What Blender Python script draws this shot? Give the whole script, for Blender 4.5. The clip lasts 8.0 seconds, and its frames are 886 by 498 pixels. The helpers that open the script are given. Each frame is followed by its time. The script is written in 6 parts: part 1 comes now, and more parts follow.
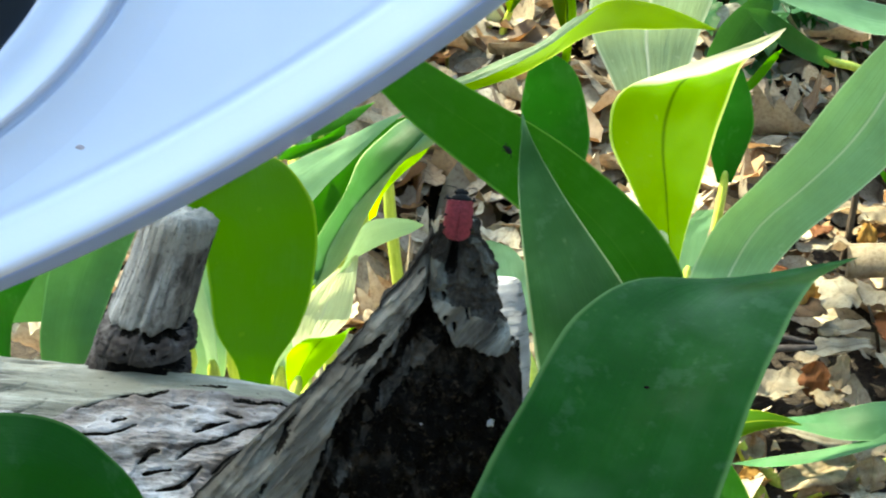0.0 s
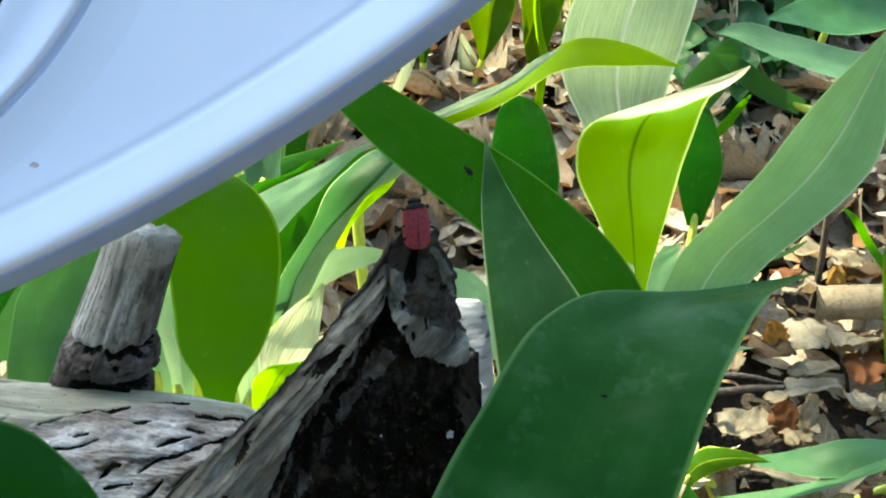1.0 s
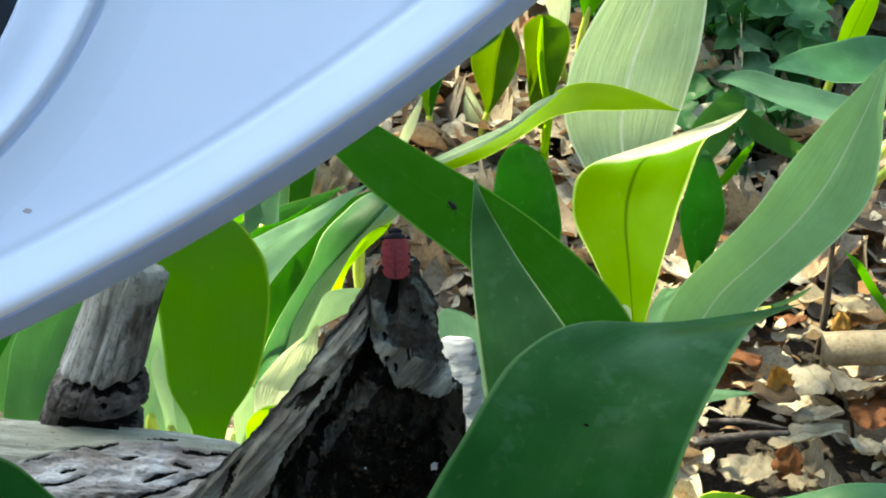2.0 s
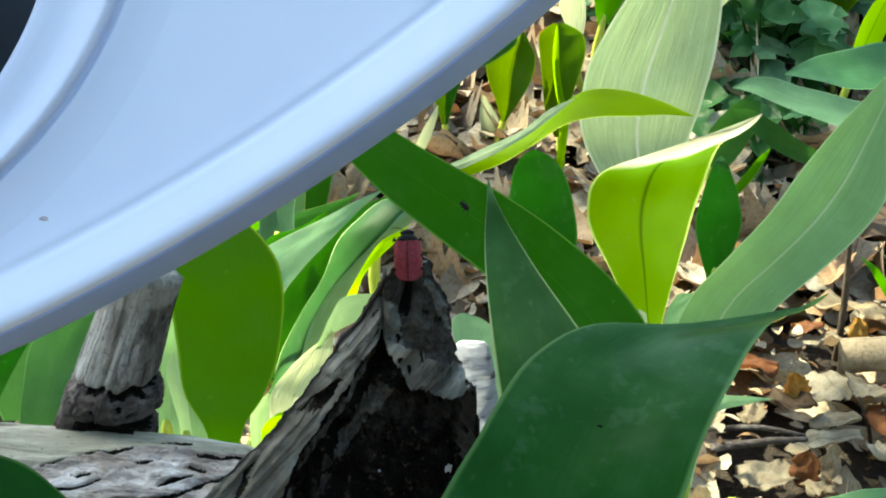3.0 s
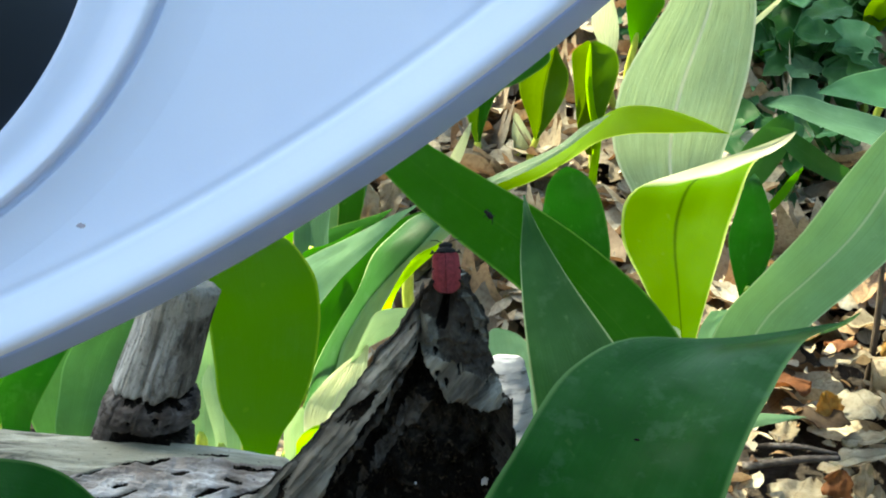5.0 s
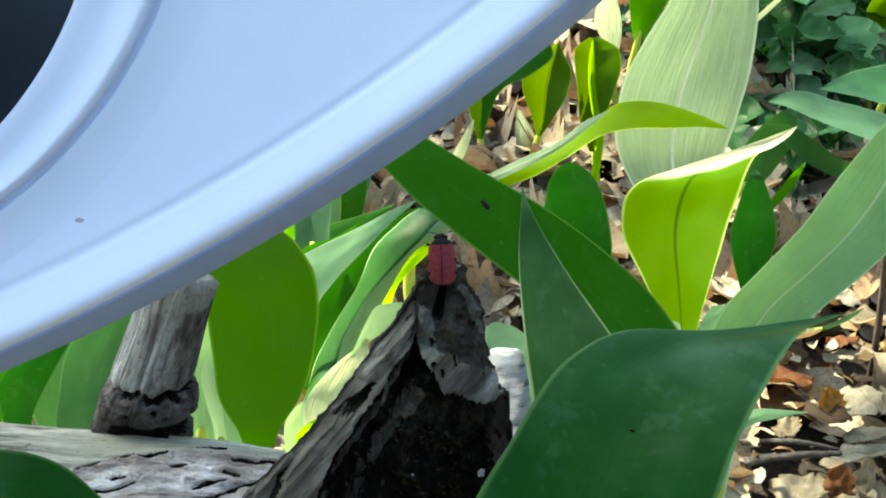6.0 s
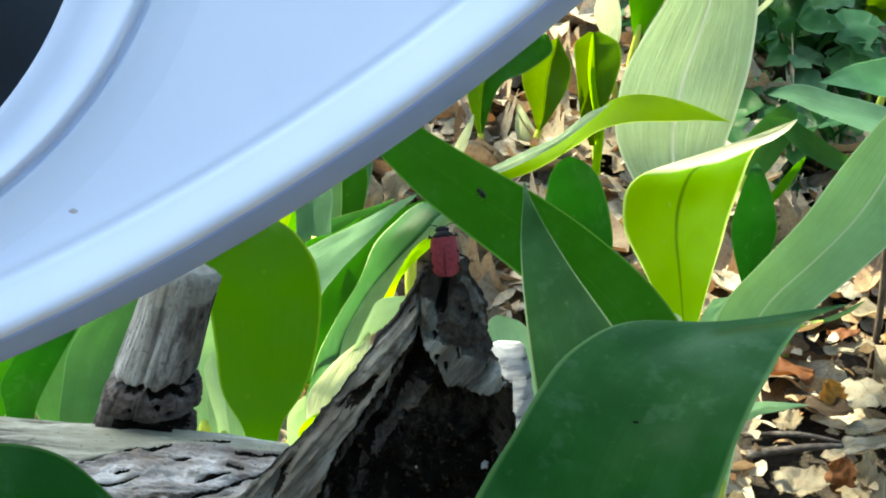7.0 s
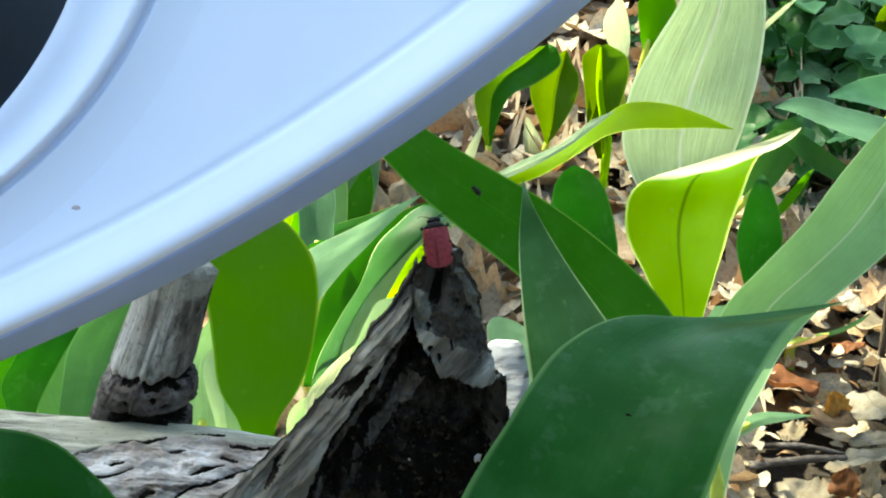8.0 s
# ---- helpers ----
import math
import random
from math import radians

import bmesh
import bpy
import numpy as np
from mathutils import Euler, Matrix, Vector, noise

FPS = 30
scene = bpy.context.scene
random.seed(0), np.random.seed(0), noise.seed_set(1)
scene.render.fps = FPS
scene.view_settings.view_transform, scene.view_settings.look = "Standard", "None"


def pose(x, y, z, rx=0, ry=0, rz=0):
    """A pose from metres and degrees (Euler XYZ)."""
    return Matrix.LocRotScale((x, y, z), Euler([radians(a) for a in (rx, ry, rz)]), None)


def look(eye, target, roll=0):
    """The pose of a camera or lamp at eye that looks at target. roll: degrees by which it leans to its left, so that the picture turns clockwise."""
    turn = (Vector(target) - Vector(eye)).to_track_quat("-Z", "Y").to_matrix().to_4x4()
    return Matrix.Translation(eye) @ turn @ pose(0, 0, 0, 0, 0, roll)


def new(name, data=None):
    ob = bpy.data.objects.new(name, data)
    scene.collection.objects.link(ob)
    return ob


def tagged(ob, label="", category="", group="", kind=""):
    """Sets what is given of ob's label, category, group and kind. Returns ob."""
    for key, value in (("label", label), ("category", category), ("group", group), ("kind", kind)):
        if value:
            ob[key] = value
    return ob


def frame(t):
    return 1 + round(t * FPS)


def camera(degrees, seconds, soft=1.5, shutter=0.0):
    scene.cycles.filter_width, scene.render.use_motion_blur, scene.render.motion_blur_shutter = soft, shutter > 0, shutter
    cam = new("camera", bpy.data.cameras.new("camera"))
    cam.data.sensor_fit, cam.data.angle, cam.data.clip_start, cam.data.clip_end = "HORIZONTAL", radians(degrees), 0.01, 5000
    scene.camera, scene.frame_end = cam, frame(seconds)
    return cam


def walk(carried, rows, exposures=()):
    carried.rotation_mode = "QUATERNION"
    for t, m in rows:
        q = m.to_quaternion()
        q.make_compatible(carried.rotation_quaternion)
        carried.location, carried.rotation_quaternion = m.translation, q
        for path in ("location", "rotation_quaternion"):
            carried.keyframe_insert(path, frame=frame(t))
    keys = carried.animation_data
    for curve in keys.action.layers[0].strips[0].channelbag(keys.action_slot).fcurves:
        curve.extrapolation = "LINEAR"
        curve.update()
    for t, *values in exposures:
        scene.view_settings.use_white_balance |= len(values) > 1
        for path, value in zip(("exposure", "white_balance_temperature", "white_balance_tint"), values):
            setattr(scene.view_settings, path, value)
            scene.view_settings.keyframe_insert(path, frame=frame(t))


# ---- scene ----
# ---------------------------------------------------------------- camera
cam = camera(24, 8.0, soft=2.0, shutter=0.3)
PATH = [
    (0.0, (-0.01787, 0.02209, 0.59029, 52.447, -1.109, -0.461)),
    (0.5, (-0.00902, 0.01277, 0.58195, 53.708, -1.320, -0.872)),
    (1.0, (-0.01176, 0.00964, 0.58015, 54.564, -1.349, -0.814)),
    (1.5, (-0.00464, 0.00559, 0.57693, 55.719, -0.991, -0.685)),
    (3.0, (0.00073, 0.00103, 0.57164, 56.842, -0.034, -0.151)),
    (3.5, (0.00000, 0.00000, 0.57187, 57.000, -0.000, 0.000)),
    (4.0, (-0.00010, 0.00028, 0.57387, 57.159, 0.074, 0.326)),
    (4.5, (-0.00285, -0.00004, 0.57249, 57.339, 0.068, 0.525)),
    (6.0, (0.00119, -0.00302, 0.56959, 57.426, 0.278, 0.819)),
    (6.5, (0.00035, -0.00311, 0.57010, 57.378, 0.372, 0.818)),
    (7.0, (0.00034, -0.00437, 0.56925, 57.333, 0.460, 0.675)),
    (7.5, (-0.00024, -0.00557, 0.56793, 57.437, 0.429, 0.855)),
    (8.0, (0.00591, -0.00923, 0.56201, 58.117, 0.324, 1.324)),
]
walk(cam, [(t, pose(*p)) for t, p in PATH], [(0.0, 2.53, 7900, -5), (0.5, 2.31, 7900, -5), (1.2, 2.30, 7900, -5), (4.0, 2.25, 7900, -5), (6.5, 2.32, 7900, -5), (8.0, 2.44, 7900, -5)])

# ---------------------------------------------------------------- light
SUN_ELEVATION, SUN_AZIMUTH = 48.0, -55.0     # azimuth from +y (away from the camera) towards +x
world = bpy.data.worlds.new("woodland_sky")
scene.world = world
world.use_nodes = True
sky = world.node_tree.nodes.new("ShaderNodeTexSky")
sky.sky_type = "NISHITA"
sky.sun_disc = False
sky.sun_elevation = radians(SUN_ELEVATION)
sky.sun_rotation = radians(SUN_AZIMUTH)
world.node_tree.links.new(sky.outputs[0], world.node_tree.nodes["Background"].inputs[0])
world.node_tree.nodes["Background"].inputs[1].default_value = 0.15
sun_data = bpy.data.lights.new("sun", "SUN")
sun_data.energy, sun_data.angle, sun_data.color = 5.0, radians(0.6), (1.0, 0.93, 0.80)
sun = new("sun", sun_data)
se, sa = radians(SUN_ELEVATION), radians(SUN_AZIMUTH)
SUN_WAY = Vector((math.cos(se) * math.sin(sa), math.cos(se) * math.cos(sa), math.sin(se)))
sun.matrix_world = look(SUN_WAY * 10, (0, 0, 0))


# ---------------------------------------------------------------- node helpers
class Nodes:
    """A short hand for building one material."""

    def __init__(self, name):
        self.mat = bpy.data.materials.new(name)
        self.mat.use_nodes = True
        self.tree = self.mat.node_tree
        self.shader = self.tree.nodes["Principled BSDF"]
        self.out = self.tree.nodes["Material Output"]

    def node(self, kind, links=(), **values):
        n = self.tree.nodes.new(kind)
        for key, value in values.items():
            if key == "operation":
                n.operation = value
            elif key == "blend_type":
                n.blend_type = value
            elif key == "data_type":
                n.data_type = value
            elif key == "feature":
                n.feature = value
            else:
                n.inputs[key.replace("_", " ")].default_value = value
        for socket, source in links:
            self.tree.links.new(source, n.inputs[socket])
        return n

    def link(self, a, b):
        self.tree.links.new(a, b)

    def coords(self, kind="Object", scale=(1, 1, 1), axis=None):
        """axis: a direction of the place that is turned to x before the scale is applied."""
        tc = self.tree.nodes.new("ShaderNodeTexCoord")
        mp = self.tree.nodes.new("ShaderNodeMapping")
        mp.inputs["Scale"].default_value = scale
        source = tc.outputs[kind]
        if axis:
            turn = self.tree.nodes.new("ShaderNodeMapping")
            turn.inputs["Rotation"].default_value = Vector(axis).rotation_difference(Vector((1, 0, 0))).to_euler()
            self.link(source, turn.inputs["Vector"])
            source = turn.outputs[0]
        self.link(source, mp.inputs["Vector"])
        return mp.outputs[0]

    def noise(self, vec, scale, detail=4.0, rough=0.55):
        return self.node("ShaderNodeTexNoise", [("Vector", vec)], Scale=scale, Detail=detail, Roughness=rough).outputs["Fac"]

    def ramp(self, fac, *stops):
        n = self.tree.nodes.new("ShaderNodeValToRGB")
        els = n.color_ramp.elements
        while len(els) < len(stops):
            els.new(0.5)
        for el, (at, col) in zip(els, stops):
            el.position = at
            el.color = (*col, 1) if len(col) == 3 else col
        self.link(fac, n.inputs["Fac"])
        return n.outputs["Color"]

    def mix(self, fac, a, b, blend="MIX"):
        n = self.tree.nodes.new("ShaderNodeMix")
        n.data_type, n.blend_type = "RGBA", blend
        for socket, value in ((n.inputs[0], fac), (n.inputs[6], a), (n.inputs[7], b)):
            if isinstance(value, (int, float)):
                socket.default_value = value
            elif isinstance(value, tuple):
                socket.default_value = (*value, 1)
            else:
                self.link(value, socket)
        return n.outputs[2]

    def math(self, op, a, b=0.0):
        n = self.tree.nodes.new("ShaderNodeMath")
        n.operation = op
        for socket, value in ((n.inputs[0], a), (n.inputs[1], b)):
            if isinstance(value, (int, float)):
                socket.default_value = value
            else:
                self.link(value, socket)
        return n.outputs[0]

    def bump(self, height, strength, distance):
        n = self.node("ShaderNodeBump", [("Height", height)], Strength=strength, Distance=distance)
        self.link(n.outputs[0], self.shader.inputs["Normal"])
        return n.outputs[0]


def leaf_material(name, base, glow, margin, share=0.45, rough=0.38, veins=0.25, veil=0.0, ribs=0.4, lit_tip=0.0, cloud=0.30, burn=0.0, gloss=0.20):
    """A living blade: waxy upper face, light passing through, parallel veins, pale margin and midrib."""
    n = Nodes(name)
    uv = n.coords("UV")
    sep = n.node("ShaderNodeSeparateXYZ", [("Vector", uv)])
    across, along = sep.outputs[0], sep.outputs[1]
    off = n.math("ABSOLUTE", n.math("SUBTRACT", across, 0.5))
    vein = n.noise(n.coords("UV", (17, 4.2, 1) if veins > 0.9 else (46, 1.6, 1)), 1.0, 4.0, 0.55)
    blotch = n.noise(n.coords("Object"), 60.0, 4.0, 0.6)
    fine = n.noise(n.coords("Object"), 900.0, 2.0, 0.5)
    tone = n.math("ADD", n.math("MULTIPLY", n.math("SUBTRACT", vein, 0.5), veins * (1.4 if veins > 0.9 else 2.2)), n.math("MULTIPLY", n.math("SUBTRACT", blotch, 0.5), 0.9))
    dark = tuple(c * 0.62 for c in base)
    lite = tuple(min(1, c * 1.5 + 0.012) for c in base)
    colour = n.ramp(n.math("ADD", tone, 0.5), (0.15, dark), (0.5, base), (0.9, lite))
    edge = n.ramp(off, (0.470, (0, 0, 0)), (0.490, (1, 1, 1)))
    rib = n.ramp(off, (0.006 if ribs > 1 else 0.004 if ribs < 0 else 0.002, (1, 1, 1)), (0.022 if ribs > 1 else 0.026 if ribs < 0 else 0.011, (0, 0, 0)))
    colour = n.mix(n.math("MULTIPLY", edge, 0.75), colour, margin)
    if ribs >= 0:
        colour = n.mix(n.math("MULTIPLY", rib, min(1.0, 0.7 * ribs)), colour, margin)
    else:
        # dark midrib, widened so that it also paints the shade of the fold
        colour = n.mix(n.math("MULTIPLY", rib, -ribs), colour, tuple(c * 0.35 for c in base))
    # pale tip: sunlight on the folded-over end, put into the colour
    if lit_tip:
        tip = n.ramp(along, (lit_tip, (0, 0, 0)), (lit_tip + 0.05, (1, 1, 1)))
        colour = n.mix(n.math("MULTIPLY", tip, 0.92), colour, (0.66, 0.68, 0.50))
    if burn:
        scorch = n.ramp(n.math("ADD", along, n.math("MULTIPLY", n.math("SUBTRACT", blotch, 0.5), 0.30)), (burn, (0, 0, 0)), (burn + 0.12, (1, 1, 1)))
        colour = n.mix(n.math("MULTIPLY", scorch, 0.65), colour, (0.085, 0.050, 0.012))
    # paler blotches paint the sky's sheen into the leaf colour
    sheen = n.ramp(n.noise(n.coords("Object"), 38.0, 3.0, 0.5), (0.50, (0, 0, 0)), (0.74, (1, 1, 1)))
    colour = n.mix(n.math("MULTIPLY", sheen, cloud), colour, tuple(0.62 * c + 0.38 * g for c, g in zip(lite, (0.17, 0.29, 0.17))))
    scuff = n.ramp(n.noise(n.coords("Object", (1, 1, 0.6)), 130.0, 4.0, 0.62), (0.57, (0, 0, 0)), (0.66, (1, 1, 1)))
    colour = n.mix(n.math("MULTIPLY", scuff, 0.6 * cloud), colour, tuple(0.6 * c + 0.4 * g for c, g in zip(lite, (0.20, 0.32, 0.22))))
    spots = n.ramp(n.noise(n.coords("Object"), 230.0, 2.0, 0.5), (0.70, (0, 0, 0)), (0.76, (1, 1, 1)))
    colour = n.mix(n.math("MULTIPLY", spots, 0.25), colour, tuple(0.5 * a + 0.5 * b for a, b in zip(lite, margin)))
    n.link(colour, n.shader.inputs["Base Color"])
    n.link(n.ramp(sheen, (0.0, (rough * 1.15,) * 3), (1.0, (rough * 0.75,) * 3)), n.shader.inputs["Roughness"])
    n.shader.inputs["IOR"].default_value = 1.40
    n.shader.inputs["Specular IOR Level"].default_value = gloss
    n.shader.inputs["Coat Weight"].default_value = veil
    n.shader.inputs["Coat Roughness"].default_value = 0.5
    relief = n.bump(n.math("ADD", n.math("MULTIPLY", vein, 0.3 + veins), n.math("MULTIPLY", fine, 0.20)), 0.60 if veins > 0.9 else 0.40, 0.0010 if veins > 0.9 else 0.0006)
    shine = n.mix(n.math("MULTIPLY", n.math("ADD", tone, 0.45), 0.6), glow, tuple(c * 0.55 for c in glow))
    shine = n.mix(n.math("MULTIPLY", rib, min(0.6, ribs) if ribs >= 0 else 0.85), shine, tuple(c * 0.30 for c in glow))
    if lit_tip:
        shine = n.mix(tip, shine, (0.50, 0.54, 0.30))
    trans = n.node("ShaderNodeBsdfTranslucent", [("Color", shine), ("Normal", relief)])
    mixed = n.node("ShaderNodeMixShader", [(1, n.shader.outputs[0]), (2, trans.outputs[0])], Fac=share)
    n.link(mixed.outputs[0], n.out.inputs["Surface"])
    return n.mat


MARGIN = (0.36, 0.46, 0.16)
LEAF = {}
LEAF["leaf_deep"] = leaf_material("leaf_deep", (0.005, 0.056, 0.005), (0.011, 0.160, 0.005), (0.10, 0.20, 0.06), 0.18, 0.36, 0.12, 0.0, 0.0, 0.0, 0.26, 0.0, 0.14)
LEAF["leaf_mid"] = leaf_material("leaf_mid", (0.013, 0.084, 0.006), (0.032, 0.215, 0.004), (0.26, 0.42, 0.10), 0.30, 0.42, 0.16, 0.0, 0.1, 0.0, 0.14)
LEAF["leaf_bright"] = leaf_material("leaf_bright", (0.016, 0.100, 0.003), (0.11, 0.42, 0.002), (0.36, 0.52, 0.05), 0.45, 0.40, 0.28, 0.0, 0.0, 0.0, 0.12)
LEAF["leaf_young"] = leaf_material("leaf_young", (0.080, 0.200, 0.004), (0.42, 0.80, 0.005), (0.60, 0.80, 0.18), 0.62, 0.38, 0.12, 0.0, -0.5)
LEAF["leaf_cup"] = leaf_material("leaf_cup", (0.050, 0.145, 0.003), (0.33, 0.64, 0.002), (0.66, 0.78, 0.26), 0.66, 0.42, 0.12, 0.0, -0.8, 0.645, 0.06, 0.0, 0.08)
LEAF["leaf_young2"] = leaf_material("leaf_young2", (0.072, 0.160, 0.002), (0.30, 0.52, 0.002), (0.58, 0.70, 0.12), 0.55, 0.46, 0.12, 0.0, 0.0, 0.0, 0.04, 0.0, 0.06)
LEAF["leaf_bluish"] = leaf_material("leaf_bluish", (0.095, 0.225, 0.105), (0.14, 0.36, 0.08), MARGIN, 0.25, 0.42, 0.10, 0.3, 0.35)
LEAF["leaf_pale"] = leaf_material("leaf_pale", (0.235, 0.330, 0.205), (0.36, 0.52, 0.27), (0.86, 0.85, 0.74), 0.30, 0.45, 0.95, 0.1, 1.6)
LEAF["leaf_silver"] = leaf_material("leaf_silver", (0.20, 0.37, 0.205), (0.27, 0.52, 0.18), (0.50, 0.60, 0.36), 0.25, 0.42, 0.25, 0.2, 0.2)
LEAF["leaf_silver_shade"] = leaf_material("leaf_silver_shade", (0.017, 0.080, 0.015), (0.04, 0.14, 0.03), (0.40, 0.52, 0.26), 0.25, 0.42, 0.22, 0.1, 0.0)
LEAF["leaf_mint"] = leaf_material("leaf_mint", (0.30, 0.47, 0.26), (0.40, 0.62, 0.27), (0.60, 0.70, 0.42), 0.35, 0.45, 0.35, 0.1, 0.2)
LEAF["leaf_scorched"] = leaf_material("leaf_scorched", (0.020, 0.105, 0.003), (0.13, 0.40, 0.002), (0.40, 0.52, 0.05), 0.45, 0.40, 0.35, 0.0, 0.0, 0.0, 0.12, 0.86)
LEAF["herb_light"] = leaf_material("herb_light", (0.070, 0.190, 0.078), (0.12, 0.36, 0.07), (0.18, 0.32, 0.16), 0.30, 0.36, 0.25, 0.0, 0.7, 0.0, 0.12)
LEAF["leaf_olive"] = leaf_material("leaf_olive", (0.024, 0.080, 0.006), (0.09, 0.21, 0.004), (0.50, 0.60, 0.06), 0.40, 0.40, 0.30, 0.0, 1.6)
LEAF["leaf_shoot"] = leaf_material("leaf_shoot", (0.018, 0.064, 0.002), (0.085, 0.160, 0.001), (0.55, 0.66, 0.06), 0.50, 0.40, 0.30, 0.0, 1.6)
LEAF["leaf_ribbed"] = leaf_material("leaf_ribbed", (0.030, 0.100, 0.004), (0.12, 0.27, 0.002), (0.55, 0.66, 0.06), 0.45, 0.40, 0.3, 0.0, 1.3)
LEAF["leaf_cream"] = leaf_material("leaf_cream", (0.50, 0.56, 0.34), (0.76, 0.84, 0.46), (0.80, 0.83, 0.62), 0.50, 0.45, 0.95, 0.1, 1.2)
LEAF["leaf_fresh"] = leaf_material("leaf_fresh", (0.175, 0.335, 0.150), (0.22, 0.47, 0.13), (0.56, 0.66, 0.42), 0.28, 0.42, 0.30, 0.2, 1.2, 0.0, 0.22)
LEAF["leaf_teal"] = leaf_material("leaf_teal", (0.036, 0.125, 0.046), (0.07, 0.24, 0.05), (0.16, 0.34, 0.14), 0.25, 0.42, 0.10, 0.2, 0.2)
LEAF["leaf_grey"] = leaf_material("leaf_grey", (0.062, 0.142, 0.076), (0.08, 0.22, 0.075), (0.16, 0.30, 0.20), 0.22, 0.48, 0.25, 0.0, 0.8, 0.0, 0.15)
LEAF["herb_dark"] = leaf_material("herb_dark", (0.018, 0.078, 0.020), (0.05, 0.20, 0.026), (0.08, 0.17, 0.08), 0.30, 0.38, 0.25, 0.0, 0.7, 0.0, 0.08)


def stalk_material():
    n = Nodes("stalk")
    vec = n.coords("Object", (1, 1, 0.15))
    grain = n.noise(vec, 700.0, 3.0)
    n.link(n.ramp(grain, (0.3, (0.30, 0.40, 0.04)), (0.7, (0.50, 0.58, 0.10))), n.shader.inputs["Base Color"])
    n.shader.inputs["Roughness"].default_value = 0.45
    n.bump(grain, 0.3, 0.0004)
    return n.mat


def weathered_wood(name, along, dark, mid, pale, tint, scale=1.0, rough=0.88, deep=1.0, axis=None):
    """Grey bare wood with long checks; along: mapping scale that stretches the grain."""
    n = Nodes(name)
    vec = n.coords("Object", along, axis)
    grain = n.noise(vec, 260.0 * scale, 6.0, 0.62)
    bands = n.noise(vec, 70.0 * scale, 5.0, 0.6)
    patch = n.noise(n.coords("Object"), 45.0, 4.0, 0.6)
    speck = n.noise(n.coords("Object"), 420.0, 3.0, 0.6)
    both = n.math("ADD", n.math("MULTIPLY", grain, 0.55), n.math("MULTIPLY", bands, 0.45))
    colour = n.ramp(both, (0.39, dark), (0.48, mid), (0.60, pale))
    colour = n.mix(n.ramp(patch, (0.42, (0, 0, 0)), (0.62, (0.9, 0.9, 0.9))), colour, tint)
    pits = n.ramp(speck, (0.27, (1, 1, 1)), (0.36, (0, 0, 0)))
    colour = n.mix(n.math("MULTIPLY", pits, 0.7), colour, tuple(c * 0.4 for c in dark))
    n.link(colour, n.shader.inputs["Base Color"])
    n.shader.inputs["Roughness"].default_value = rough
    n.shader.inputs["Specular IOR Level"].default_value = 0.25
    n.bump(n.math("ADD", both, n.math("MULTIPLY", speck, 0.25)), 0.9 * deep, 0.0022)
    return n.mat


def stub_material():
    """Bare grey wood on one side of the twig, remains of brown fissured bark on the other; the split also paints its
    sunlit and shaded sides.
    """
    n = Nodes("stub_wood")
    axis = (0.0152, 0.0055, 0.044)
    fibre = n.noise(n.coords("Object", (0.10, 1, 1), axis), 210.0, 6.0, 0.62)
    fissure = n.noise(n.coords("Object", (0.30, 1, 1), axis), 190.0, 5.0, 0.65)
    patch = n.noise(n.coords("Object", (0.45, 1, 1), axis), 130.0, 6.0, 0.68)
    fine = n.noise(n.coords("Object"), 700.0, 4.0, 0.6)
    place = n.node("ShaderNodeSeparateXYZ", [("Vector", n.coords("Object"))])
    lean = n.math("SUBTRACT", n.math("ADD", place.outputs[0], 0.0860), n.math("MULTIPLY", n.math("SUBTRACT", place.outputs[2], 0.2236), 0.345))
    # bark mask leans to one side, painting the twig's shaded side along with it
    bark_and_shade = n.ramp(n.math("ADD", n.math("ADD", n.math("MULTIPLY", lean, 38.0), 0.26), n.math("MULTIPLY", patch, 0.75)), (0.40, (0, 0, 0)), (0.56, (1, 1, 1)))
    bare = n.ramp(fibre, (0.30, (0.13, 0.125, 0.115)), (0.46, (0.35, 0.35, 0.33)), (0.66, (0.54, 0.545, 0.53)))
    bark = n.ramp(fissure, (0.36, (0.015, 0.013, 0.011)), (0.48, (0.085, 0.078, 0.068)), (0.66, (0.22, 0.21, 0.19)))
    colour = n.mix(bark_and_shade, bare, bark)
    pale = n.ramp(n.math("ADD", n.math("MULTIPLY", n.math("SUBTRACT", place.outputs[2], 0.2620), 160.0), patch), (0.62, (0, 0, 0)), (0.80, (1, 1, 1)))
    colour = n.mix(n.math("MULTIPLY", pale, 0.55), colour, (0.34, 0.34, 0.31))
    colour = n.mix(n.ramp(fine, (0.30, (0.5, 0.5, 0.5)), (0.46, (0, 0, 0))), colour, (0.03, 0.026, 0.022))
    n.link(colour, n.shader.inputs["Base Color"])
    n.shader.inputs["Roughness"].default_value = 0.88
    n.shader.inputs["Specular IOR Level"].default_value = 0.25
    n.bump(n.math("ADD", n.math("MULTIPLY", fissure, 0.8), n.math("ADD", n.math("MULTIPLY", fibre, 0.4), n.math("MULTIPLY", fine, 0.3))), 0.9, 0.0020)
    return n.mat


